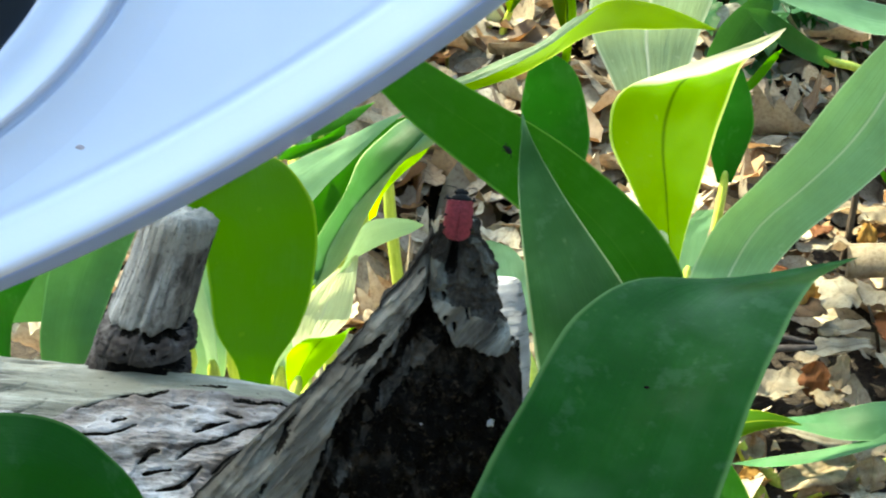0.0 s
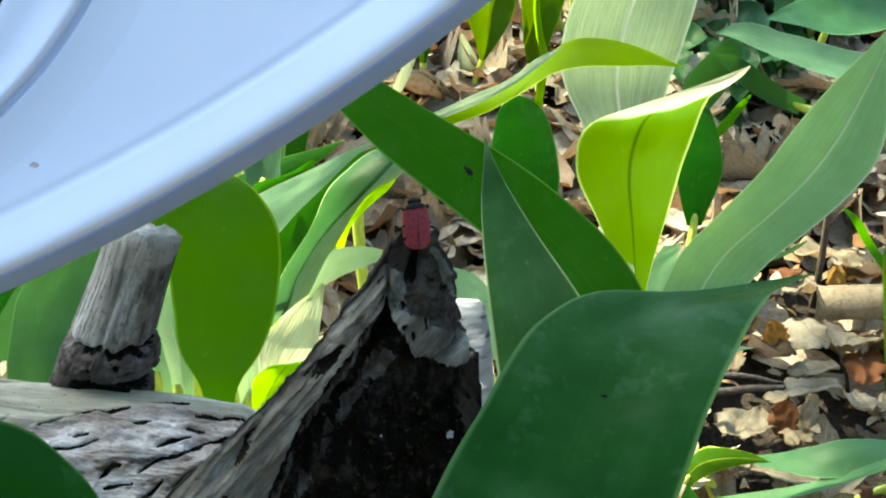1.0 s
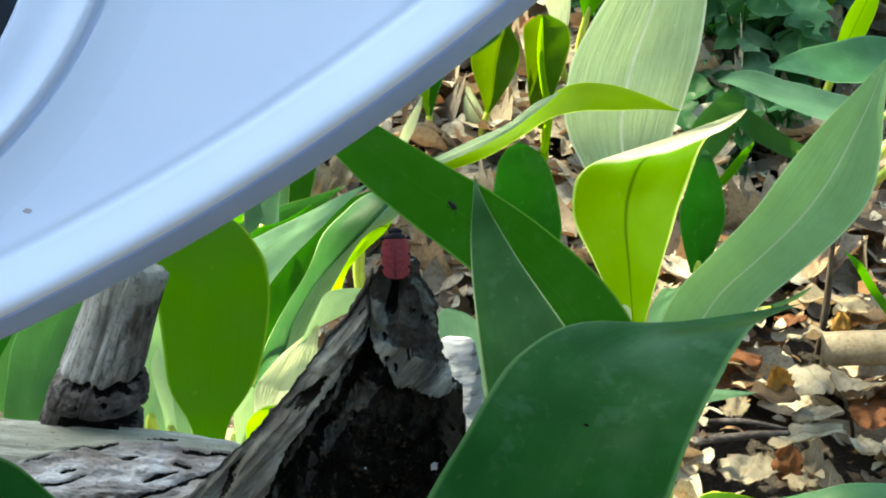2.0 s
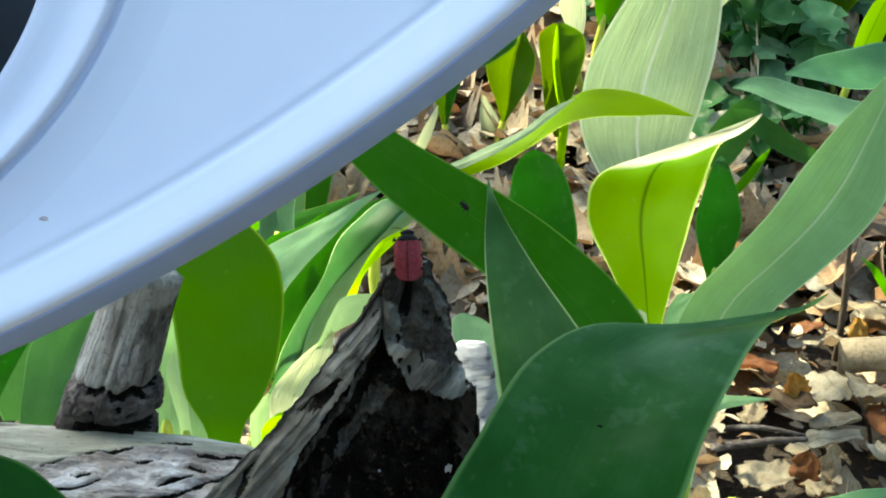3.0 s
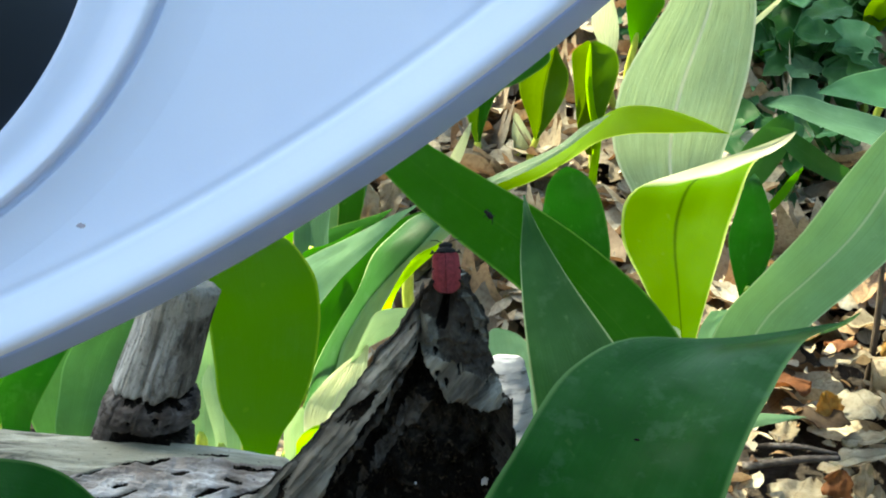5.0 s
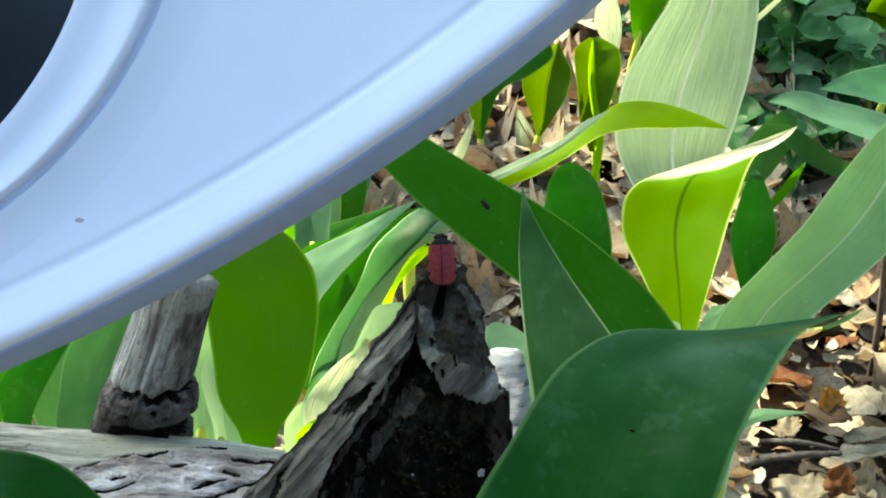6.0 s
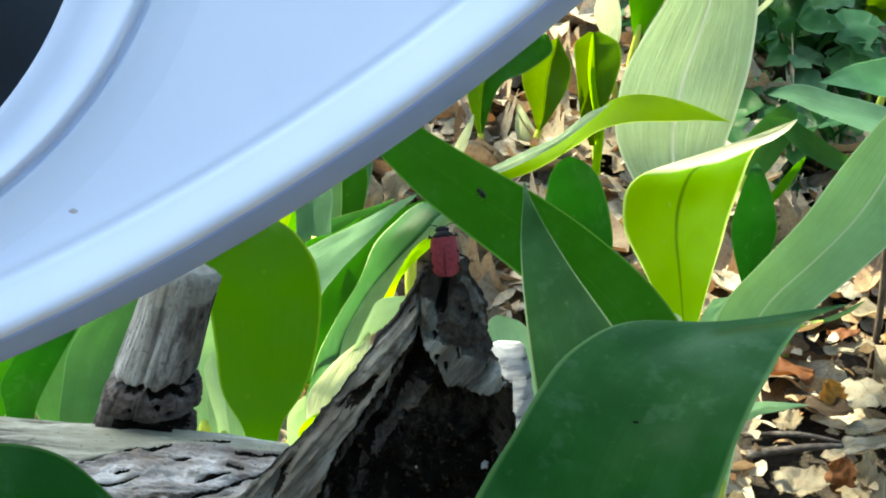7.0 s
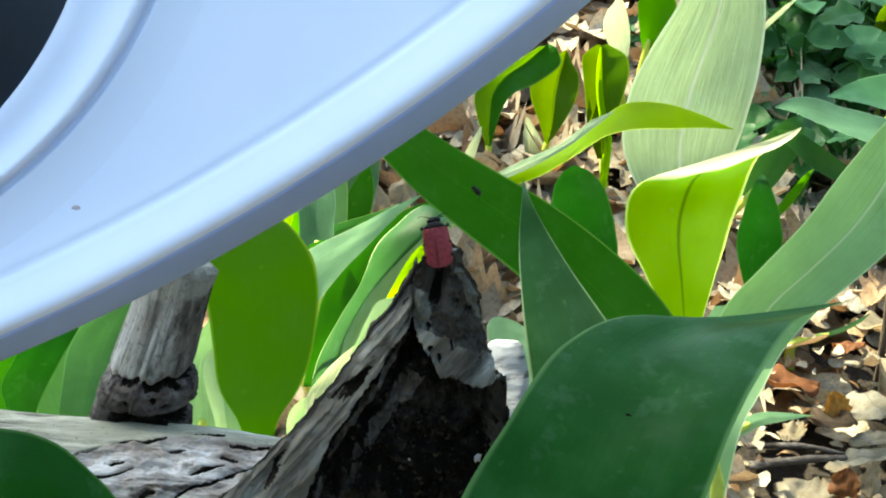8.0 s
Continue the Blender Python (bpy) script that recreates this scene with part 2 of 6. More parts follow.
def rot_and_shade_material():
    n = Nodes("rot_and_shade")
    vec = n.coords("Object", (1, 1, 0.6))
    # near-black: rotten wood, and also the shade painted into cracks and gaps
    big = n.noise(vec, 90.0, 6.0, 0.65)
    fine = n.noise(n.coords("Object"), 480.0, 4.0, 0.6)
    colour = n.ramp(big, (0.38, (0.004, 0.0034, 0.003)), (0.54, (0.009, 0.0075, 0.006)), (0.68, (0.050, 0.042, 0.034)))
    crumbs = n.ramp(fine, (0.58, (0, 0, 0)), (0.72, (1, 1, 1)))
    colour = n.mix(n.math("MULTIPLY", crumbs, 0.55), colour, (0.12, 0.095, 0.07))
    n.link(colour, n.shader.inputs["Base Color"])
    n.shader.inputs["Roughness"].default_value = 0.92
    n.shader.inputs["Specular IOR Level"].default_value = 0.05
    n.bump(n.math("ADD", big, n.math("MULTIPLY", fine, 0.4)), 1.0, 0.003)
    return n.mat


def chalk_bark_material():
    n = Nodes("white_bark")
    vec = n.coords("Object", (0.35, 0.35, 1.2))
    lines = n.noise(vec, 330.0, 4.0, 0.6)
    colour = n.ramp(lines, (0.36, (0.12, 0.12, 0.13)), (0.43, (0.38, 0.40, 0.45)), (0.70, (0.54, 0.57, 0.63)))
    n.link(colour, n.shader.inputs["Base Color"])
    n.shader.inputs["Roughness"].default_value = 0.8
    n.bump(lines, 0.4, 0.001)
    return n.mat


def litter_material():
    """Dead leaves: every leaf its own brown, with veins, spots and torn pale patches."""
    n = Nodes("dead_leaf")
    info = n.node("ShaderNodeObjectInfo")
    geo = n.node("ShaderNodeNewGeometry")
    seed = n.math("FRACT", n.math("ADD", n.math("MULTIPLY", info.outputs["Random"], 7.31), n.math("MULTIPLY", geo.outputs["Random Per Island"], 3.77)))
    colour = n.ramp(seed, (0.00, (0.319, 0.252, 0.162)), (0.12, (0.443, 0.410, 0.316)), (0.24, (0.070, 0.038, 0.021)), (0.33, (0.452, 0.424, 0.339)),
                    (0.44, (0.319, 0.154, 0.049)), (0.52, (0.497, 0.471, 0.384)), (0.68, (0.085, 0.060, 0.039)), (0.82, (0.478, 0.443, 0.348)), (1.0, (0.319, 0.261, 0.172)))
    vec = n.coords("Object")
    blotch = n.noise(vec, 55.0, 5.0, 0.65)
    fine = n.noise(vec, 420.0, 4.0, 0.6)
    colour = n.mix(n.ramp(blotch, (0.40, (0, 0, 0)), (0.70, (0.5, 0.5, 0.5))), colour, (0.18, 0.11, 0.065))
    colour = n.mix(n.ramp(fine, (0.30, (0.55, 0.55, 0.55)), (0.55, (0, 0, 0))), colour, (0.05, 0.035, 0.025))
    rib = n.ramp(n.math("ABSOLUTE", n.math("SUBTRACT", n.node("ShaderNodeSeparateXYZ", [("Vector", n.coords("UV"))]).outputs[0], 0.5)), (0.008, (1, 1, 1)), (0.03, (0, 0, 0)))
    colour = n.mix(n.math("MULTIPLY", rib, 0.5), colour, (0.10, 0.06, 0.035))
    n.link(colour, n.shader.inputs["Base Color"])
    n.shader.inputs["Roughness"].default_value = 0.72
    n.shader.inputs["Specular IOR Level"].default_value = 0.3
    n.bump(n.math("ADD", blotch, n.math("MULTIPLY", fine, 0.5)), 0.6, 0.0015)
    trans = n.node("ShaderNodeBsdfTranslucent", [("Color", n.mix(0.5, colour, (0.5, 0.2, 0.05)))])
    mixed = n.node("ShaderNodeMixShader", [(1, n.shader.outputs[0]), (2, trans.outputs[0])], Fac=0.18)
    n.link(mixed.outputs[0], n.out.inputs["Surface"])
    return n.mat


def dead_leaf_material(name, base, blot):
    """One tone of dead leaf, with blotches and a fine net of veins."""
    n = Nodes(name)
    vec = n.coords("Object")
    blotch, fine = n.noise(vec, 90.0, 5.0, 0.6), n.noise(vec, 520.0, 4.0, 0.6)
    colour = n.mix(n.ramp(blotch, (0.45, (0, 0, 0)), (0.68, (0.75, 0.75, 0.75))), base, blot)
    colour = n.mix(n.ramp(fine, (0.30, (0.45, 0.45, 0.45)), (0.50, (0, 0, 0))), colour, tuple(c * 0.3 for c in blot))
    side = n.node("ShaderNodeSeparateXYZ", [("Vector", n.coords("UV"))]).outputs[0]
    rib = n.ramp(n.math("ABSOLUTE", n.math("SUBTRACT", side, 0.5)), (0.006, (1, 1, 1)), (0.025, (0, 0, 0)))
    colour = n.mix(n.math("MULTIPLY", rib, 0.45), colour, tuple(c * 0.5 for c in blot))
    n.link(colour, n.shader.inputs["Base Color"])
    n.shader.inputs["Roughness"].default_value = 0.7
    n.shader.inputs["Specular IOR Level"].default_value = 0.3
    n.bump(n.math("ADD", blotch, n.math("MULTIPLY", fine, 0.4)), 0.6, 0.0015)
    trans = n.node("ShaderNodeBsdfTranslucent", [("Color", n.mix(0.4, colour, (0.5, 0.2, 0.05)))])
    mixed = n.node("ShaderNodeMixShader", [(1, n.shader.outputs[0]), (2, trans.outputs[0])], Fac=0.2)
    n.link(mixed.outputs[0], n.out.inputs["Surface"])
    return n.mat


def soil_material():
    n = Nodes("forest_soil")
    vec = n.coords("Object")
    big, fine = n.noise(vec, 14.0, 5.0), n.noise(vec, 260.0, 5.0, 0.65)
    colour = n.ramp(n.math("ADD", n.math("MULTIPLY", big, 0.4), n.math("MULTIPLY", fine, 0.6)), (0.36, (0.008, 0.006, 0.005)), (0.54, (0.022, 0.016, 0.012)), (0.70, (0.08, 0.06, 0.04)))
    n.link(colour, n.shader.inputs["Base Color"])
    n.shader.inputs["Roughness"].default_value = 0.95
    n.bump(fine, 1.0, 0.006)
    return n.mat


def plastic_material(name="white_plastic", low=(0.575, 0.655, 0.825), high=(0.62, 0.695, 0.85)):
    n = Nodes(name)
    vec = n.coords("Object")
    smear = n.noise(vec, 18.0, 4.0, 0.5)
    grain = n.noise(vec, 1500.0, 2.0, 0.5)
    n.link(n.ramp(smear, (0.3, low), (0.7, high)), n.shader.inputs["Base Color"])
    n.link(n.ramp(smear, (0.3, (0.46, 0.46, 0.46)), (0.7, (0.58, 0.58, 0.58))), n.shader.inputs["Roughness"])
    n.shader.inputs["IOR"].default_value = 1.46
    n.shader.inputs["Specular IOR Level"].default_value = 0.2
    n.bump(grain, 0.06, 0.0002)
    return n.mat


def plain(name, base, rough, grain_scale=600.0, spread=0.35, bump=0.2, depth=0.0003, ior=1.45, gloss=0.5):
    n = Nodes(name)
    g = n.noise(n.coords("Object"), grain_scale, 4.0, 0.6)
    n.link(n.ramp(g, (0.3, tuple(c * (1 - spread) for c in base)), (0.7, tuple(min(1, c * (1 + spread)) for c in base))), n.shader.inputs["Base Color"])
    n.shader.inputs["Roughness"].default_value = rough
    n.shader.inputs["IOR"].default_value = ior
    n.shader.inputs["Specular IOR Level"].default_value = gloss
    n.bump(g, bump, depth)
    return n.mat


STALK = stalk_material()
DEAD = {
    "pale": dead_leaf_material("dead_leaf_pale", (0.340, 0.312, 0.245), (0.215, 0.175, 0.122)),
    "cream": dead_leaf_material("dead_leaf_cream", (0.430, 0.375, 0.268), (0.310, 0.235, 0.140)),
    "grey": dead_leaf_material("dead_leaf_grey", (0.368, 0.352, 0.290), (0.200, 0.176, 0.132)),
    "tan": dead_leaf_material("dead_leaf_tan", (0.435, 0.378, 0.281), (0.275, 0.211, 0.137)),
    "gold": dead_leaf_material("dead_leaf_gold", (0.401, 0.238, 0.060), (0.251, 0.123, 0.030)),
    "rust": dead_leaf_material("dead_leaf_rust", (0.226, 0.092, 0.039), (0.125, 0.048, 0.021)),
    "dark": dead_leaf_material("dead_leaf_dark", (0.080, 0.055, 0.036), (0.042, 0.029, 0.020)),
}
LITTER, SOIL = litter_material(), soil_material()
PLASTIC = plastic_material()
SIDE_SHADE = plastic_material("side_shade_plastic", (0.28, 0.42, 0.85), (0.32, 0.46, 0.88))
BLACK_GLASS = plain("black_glass", (0.005, 0.011, 0.022), 0.30, 40.0, 0.2, 0.02)
SPECK = plain("brown_speck", (0.42, 0.38, 0.42), 0.8)
GREY_WOOD = stub_material()
BARK = weathered_wood("peeling_bark", (0.22, 1, 1), (0.040, 0.035, 0.030), (0.30, 0.275, 0.25), (0.60, 0.57, 0.55), (0.34, 0.32, 0.23), 1.6)
FLAKE_BARK = weathered_wood("flaking_bark", (0.16, 1, 1), (0.060, 0.050, 0.045), (0.44, 0.41, 0.39), (0.76, 0.745, 0.75), (0.23, 0.185, 0.155), 1.1, 0.88, 1.2)
BARE_LIMB = weathered_wood("bare_limb", (0.12, 1, 1), (0.07, 0.065, 0.052), (0.38, 0.365, 0.295), (0.60, 0.585, 0.50), (0.27, 0.26, 0.20), 0.9, 0.85, 1.2)
FLAKE_WOOD = weathered_wood("rotten_flake", (0.2, 1, 1), (0.012, 0.010, 0.009), (0.065, 0.057, 0.049), (0.15, 0.135, 0.12), (0.035, 0.029, 0.024), 1.4, 0.9, 1.0, (0.64, 0.0, 0.77))
TIP_WOOD = weathered_wood("tip_wood", (0.5, 1, 0.5), (0.010, 0.008, 0.007), (0.038, 0.034, 0.029), (0.092, 0.088, 0.077), (0.024, 0.021, 0.017), 1.4)
LICHEN = weathered_wood("lichen_crust", (1, 1, 0.7), (0.032, 0.032, 0.028), (0.112, 0.116, 0.104), (0.21, 0.22, 0.20), (0.075, 0.075, 0.065), 1.5)
RIDGE_WOOD = weathered_wood("ridge_wood", (0.22, 1, 1), (0.024, 0.021, 0.018), (0.20, 0.195, 0.168), (0.42, 0.415, 0.37), (0.115, 0.105, 0.088), 0.9, 0.88, 1.0, (0.64, 0.19, 0.75))
COLLAR_WOOD = weathered_wood("collar_bark", (0.5, 0.5, 1), (0.014, 0.011, 0.010), (0.100, 0.082, 0.076), (0.27, 0.245, 0.23), (0.045, 0.036, 0.032), 1.3)
SURROUND = plain("dark_surround", (0.030, 0.042, 0.018), 0.95, 2.5, 0.8, 0.6, 0.3)
ROT_AND_SHADE, CHALK = rot_and_shade_material(), chalk_bark_material()
RED_SHELL = plain("red_wing_case", (0.38, 0.058, 0.080), 0.5, 1400.0, 0.35, 0.35, 0.0003)
BLACK_SHELL = plain("black_shell", (0.008, 0.008, 0.009), 0.60, 1500.0, 0.3, 0.3, gloss=0.15)
TWIG = weathered_wood("brown_twig", (1, 1, 0.2), (0.02, 0.015, 0.012), (0.075, 0.056, 0.042), (0.16, 0.13, 0.10), (0.045, 0.034, 0.025))


# ---------------------------------------------------------------- mesh helpers
def part(name, bm, material, parent=None, label="", smooth=True, local=False):
    """Links a bmesh as one mesh object under a thing or a part. Its points are in the place's own space unless local."""
    me = bpy.data.meshes.new(name)
    bm.to_mesh(me)
    bm.free()
    me.materials.append(material)
    if smooth:
        me.polygons.foreach_set("use_smooth", [True] * len(me.polygons))
    ob = new(name, me)
    if parent is not None:
        ob.parent = parent
        if not local and parent.parent is None:
            ob.location = -parent.location
    if label:
        tagged(ob, label)
    return ob


def thing(name, place, label, category, group="", kind=""):
    ob = tagged(new(name), label, category, group, kind)
    ob.location = place
    return ob


def spline(rows, n):
    """Catmull-Rom through the rows of numbers, n samples."""
    p = np.array(rows, float)
    p = np.vstack([2 * p[0] - p[1], p, 2 * p[-1] - p[-2]])
    out = []
    for u in np.linspace(0, len(rows) - 1, n):
        i = min(int(u), len(rows) - 2)
        t = u - i
        a, b, c, d = p[i : i + 4]
        out.append(0.5 * (2 * b + (c - a) * t + (2 * a - 5 * b + 4 * c - d) * t * t + (3 * b - a - 3 * c + d) * t**3))
    return np.array(out)


def grid_bm(points, closed_u=False, cap0=False, cap1=False, uv=True):
    """A sheet or tube from rows of points (rows x columns)."""
    bm = bmesh.new()
    layer = bm.loops.layers.uv.new("UVMap") if uv else None
    rows, cols = len(points), len(points[0])
    vs = [[bm.verts.new(p) for p in row] for row in points]
    for i in range(rows - 1):
        for j in range(cols if closed_u else cols - 1):
            k = (j + 1) % cols
            f = bm.faces.new((vs[i][j], vs[i][k], vs[i + 1][k], vs[i + 1][j]))
            if uv:
                for loop, (a, b) in zip(f.loops, ((i, j), (i, j + 1), (i + 1, j + 1), (i + 1, j))):
                    loop[layer].uv = (b / (cols if closed_u else cols - 1), a / (rows - 1))
    if cap0:
        bm.faces.new(list(reversed(vs[0])))
    if cap1:
        bm.faces.new(vs[-1])
    return bm


def tube_bm(path, radii, sides=10, wobble=0.0, seed=0, samples=None):
    """A tube along a path (rows of x, y, z), radius from row to row."""
    n = samples or max(8, 4 * len(path))
    p = spline(path, n)
    r = np.interp(np.linspace(0, 1, n), np.linspace(0, 1, len(radii)), radii)
    rings = []
    side = None
    for i in range(n):
        t = Vector(p[min(i + 1, n - 1)] - p[max(i - 1, 0)]).normalized()
        if side is None:
            side = t.orthogonal().normalized()
        side = (side - t * side.dot(t)).normalized()
        other = t.cross(side)
        ring = []
        for k in range(sides):
            a = 2 * math.pi * k / sides
            rr = r[i] * (1 + wobble * noise.noise(Vector((math.cos(a) * 1.5 + seed, math.sin(a) * 1.5, i * 0.35))))
            ring.append(Vector(p[i]) + side * (rr * math.cos(a)) + other * (rr * math.sin(a)))
        rings.append(ring)
    return grid_bm(rings, closed_u=True, cap0=True, cap1=True)


def blade_bm(rows, camber, seed, n=34, m=13, origin=(0, 0, 0), wave=0.045):
    """A leaf blade. rows: centre and half-width vector of each station, in millimetres. camber: depth of the trough against the half width."""
    s = spline(rows, n) / 1000.0
    pts = []
    for i in range(n):
        c, h = Vector(s[i][:3]), Vector(s[i][3:])
        t = Vector(s[min(i + 1, n - 1)][:3] - s[max(i - 1, 0)][:3]).normalized()
        up = h.cross(t)
        up = up.normalized() if up.length > 1e-9 else Vector((0, -1, 0))
        w = h.length
        row = []
        for j in range(m):
            a = 2 * j / (m - 1) - 1
            trough = camber * w * (abs(a) ** 1.6 - 0.45)
            ripple = wave * w * noise.noise(Vector((seed * 3.1 + a * 0.8, i * 6.0 / n, a * 1.5)))
            edge = 1 + 0.03 * noise.noise(Vector((seed * 1.7, i * 9.0 / n, a * 4))) * (abs(a) > 0.9)
            row.append(c + h * (a * edge) + up * (trough + ripple) - Vector(origin))
        pts.append(row)
    return grid_bm(pts)


def rough_bm(bm, amount, size, seed=0, stretch=(1, 1, 1)):
    """Pushes vertices along their normals by noise."""
    bm.normal_update()
    for v in bm.verts:
        q = Vector((v.co.x * stretch[0], v.co.y * stretch[1], v.co.z * stretch[2])) / size + Vector((seed, seed * 0.7, 0))
        v.co += v.normal * amount * noise.fractal(q, 0.9, 2.1, 4)
    return bm


def ball_bm(size, centre=(0, 0, 0), u=12, v=8, taper=0.0):
    bm = bmesh.new()
    bmesh.ops.create_uvsphere(bm, u_segments=u, v_segments=v, radius=1.0)
    for vert in bm.verts:
        k = 1 - taper * vert.co.y
        vert.co = Vector((vert.co.x * size[0] * k, vert.co.y * size[1], vert.co.z * size[2] * k)) + Vector(centre)
    return bm


# ---------------------------------------------------------------- ground
def build_ground():
    rings = []
    radii = list(np.linspace(0.02, 1.6, 60)) + list(np.geomspace(1.75, 400, 26))
    for r in radii:
        ring = []
        for k in range(96):
            a = 2 * math.pi * k / 96
            x, y = 0.1 + r * math.cos(a), 1.0 + r * math.sin(a)
            fade = min(1.0, r / 4)
            z = -0.020 + 0.010 * noise.fractal(Vector((x * 9, y * 9, 0)), 0.9, 2.0, 4) + fade * 0.06 * noise.noise(Vector((x * 0.4, y * 0.4, 3)))
            ring.append((x, y, z))
        rings.append(ring)
    bm = grid_bm(rings, closed_u=True, cap0=True)
    ob = part("ground", bm, SOIL)
    tagged(ob, "dark crumbly woodland soil under fallen leaves", "ground", "", "structure")


build_ground()


def build_backdrop():
    """An unseen dark wall round the clearing, added to hold back low sky light, lower towards the sun."""
    rings = []
    for i in range(5):
        ring = []
        for k in range(72):
            a = 2 * math.pi * k / 72
            low = 0.5 + 0.5 * math.sin(a)
            h = (4.6 - 2.4 * low + 0.9 * noise.noise(Vector((a * 5, 1, 0)))) * i / 4
            r = 9.5 + 0.5 * noise.noise(Vector((a * 7, i * 1.3, 4)))
            ring.append((r * math.cos(a), 1.0 + r * math.sin(a), h - 0.3))
        rings.append(ring)
    inner = grid_bm(rings, closed_u=True)
    bmesh.ops.solidify(inner, geom=inner.faces[:], thickness=0.4)
    ob = part("backdrop", inner, SURROUND)
    tagged(ob, "unseen dark green wall added to block low sky light", "backdrop", "", "structure")


build_backdrop()


# ---------------------------------------------------------------- tree stump
def stack_bm(rows, n=40, sides=36, amount=0.0, size=0.01, seed=0, stretch=(1, 1, 1), power=1.0, fibre=0.0, lines=3.0, run=3.0):
    """A solid of flat elliptic rings: rows of x, y, z, half width, half depth."""
    s = spline(rows, n)
    rings = []
    for x, y, z, a, b in s:
        a, b = max(a, 0.0004), max(b, 0.0004)
        ring = []
        for k in range(sides):
            t = 2 * math.pi * k / sides
            c, q = math.cos(t), math.sin(t)
            ring.append((x + a * math.copysign(abs(c) ** power, c), y + b * math.copysign(abs(q) ** power, q), z))
        rings.append(ring)
    bm = grid_bm(rings, closed_u=True, cap0=True, cap1=True)
    bmesh.ops.recalc_face_normals(bm, faces=bm.faces)
    if fibre:
        bm.normal_update()
        bm.verts.ensure_lookup_table()
        for i in range(n):
            for k in range(sides):
                t = 2 * math.pi * k / sides
                q = Vector((math.cos(t) * lines + seed, math.sin(t) * lines, run * i / n))
                v = bm.verts[i * sides + k]
                split = max(0.0, 1 - abs(noise.noise(q * 1.3 + Vector((7, 3, 1)))) / 0.07)
                v.co += v.normal * (fibre * noise.fractal(q, 0.8, 2.2, 4) - 1.3 * fibre * split)
    if amount:
        rough_bm(bm, amount, size, seed, stretch)
    return bm


STUMP = thing("tree_stump", (-0.03, 0.445, -0.02), "grey weathered broken tree stump with a dark rotten hollow", "tree stump")


def reach(X, Z, line):
    """Distance of the points (X, Z) from a run of straight pieces, and how far along it they lie (0 to 1)."""
    best, along = np.full(X.shape, 9.0), np.zeros(X.shape)
    for i, ((ax, az), (bx, bz)) in enumerate(zip(line, line[1:])):
        t = np.clip(((X - ax) * (bx - ax) + (Z - az) * (bz - az)) / ((bx - ax) ** 2 + (bz - az) ** 2), 0, 1)
        d = np.hypot(X - ax - t * (bx - ax), Z - az - t * (bz - az))
        along = np.where(d < best, (i + t) / (len(line) - 1), along)
        best = np.minimum(best, d)
    return best, along


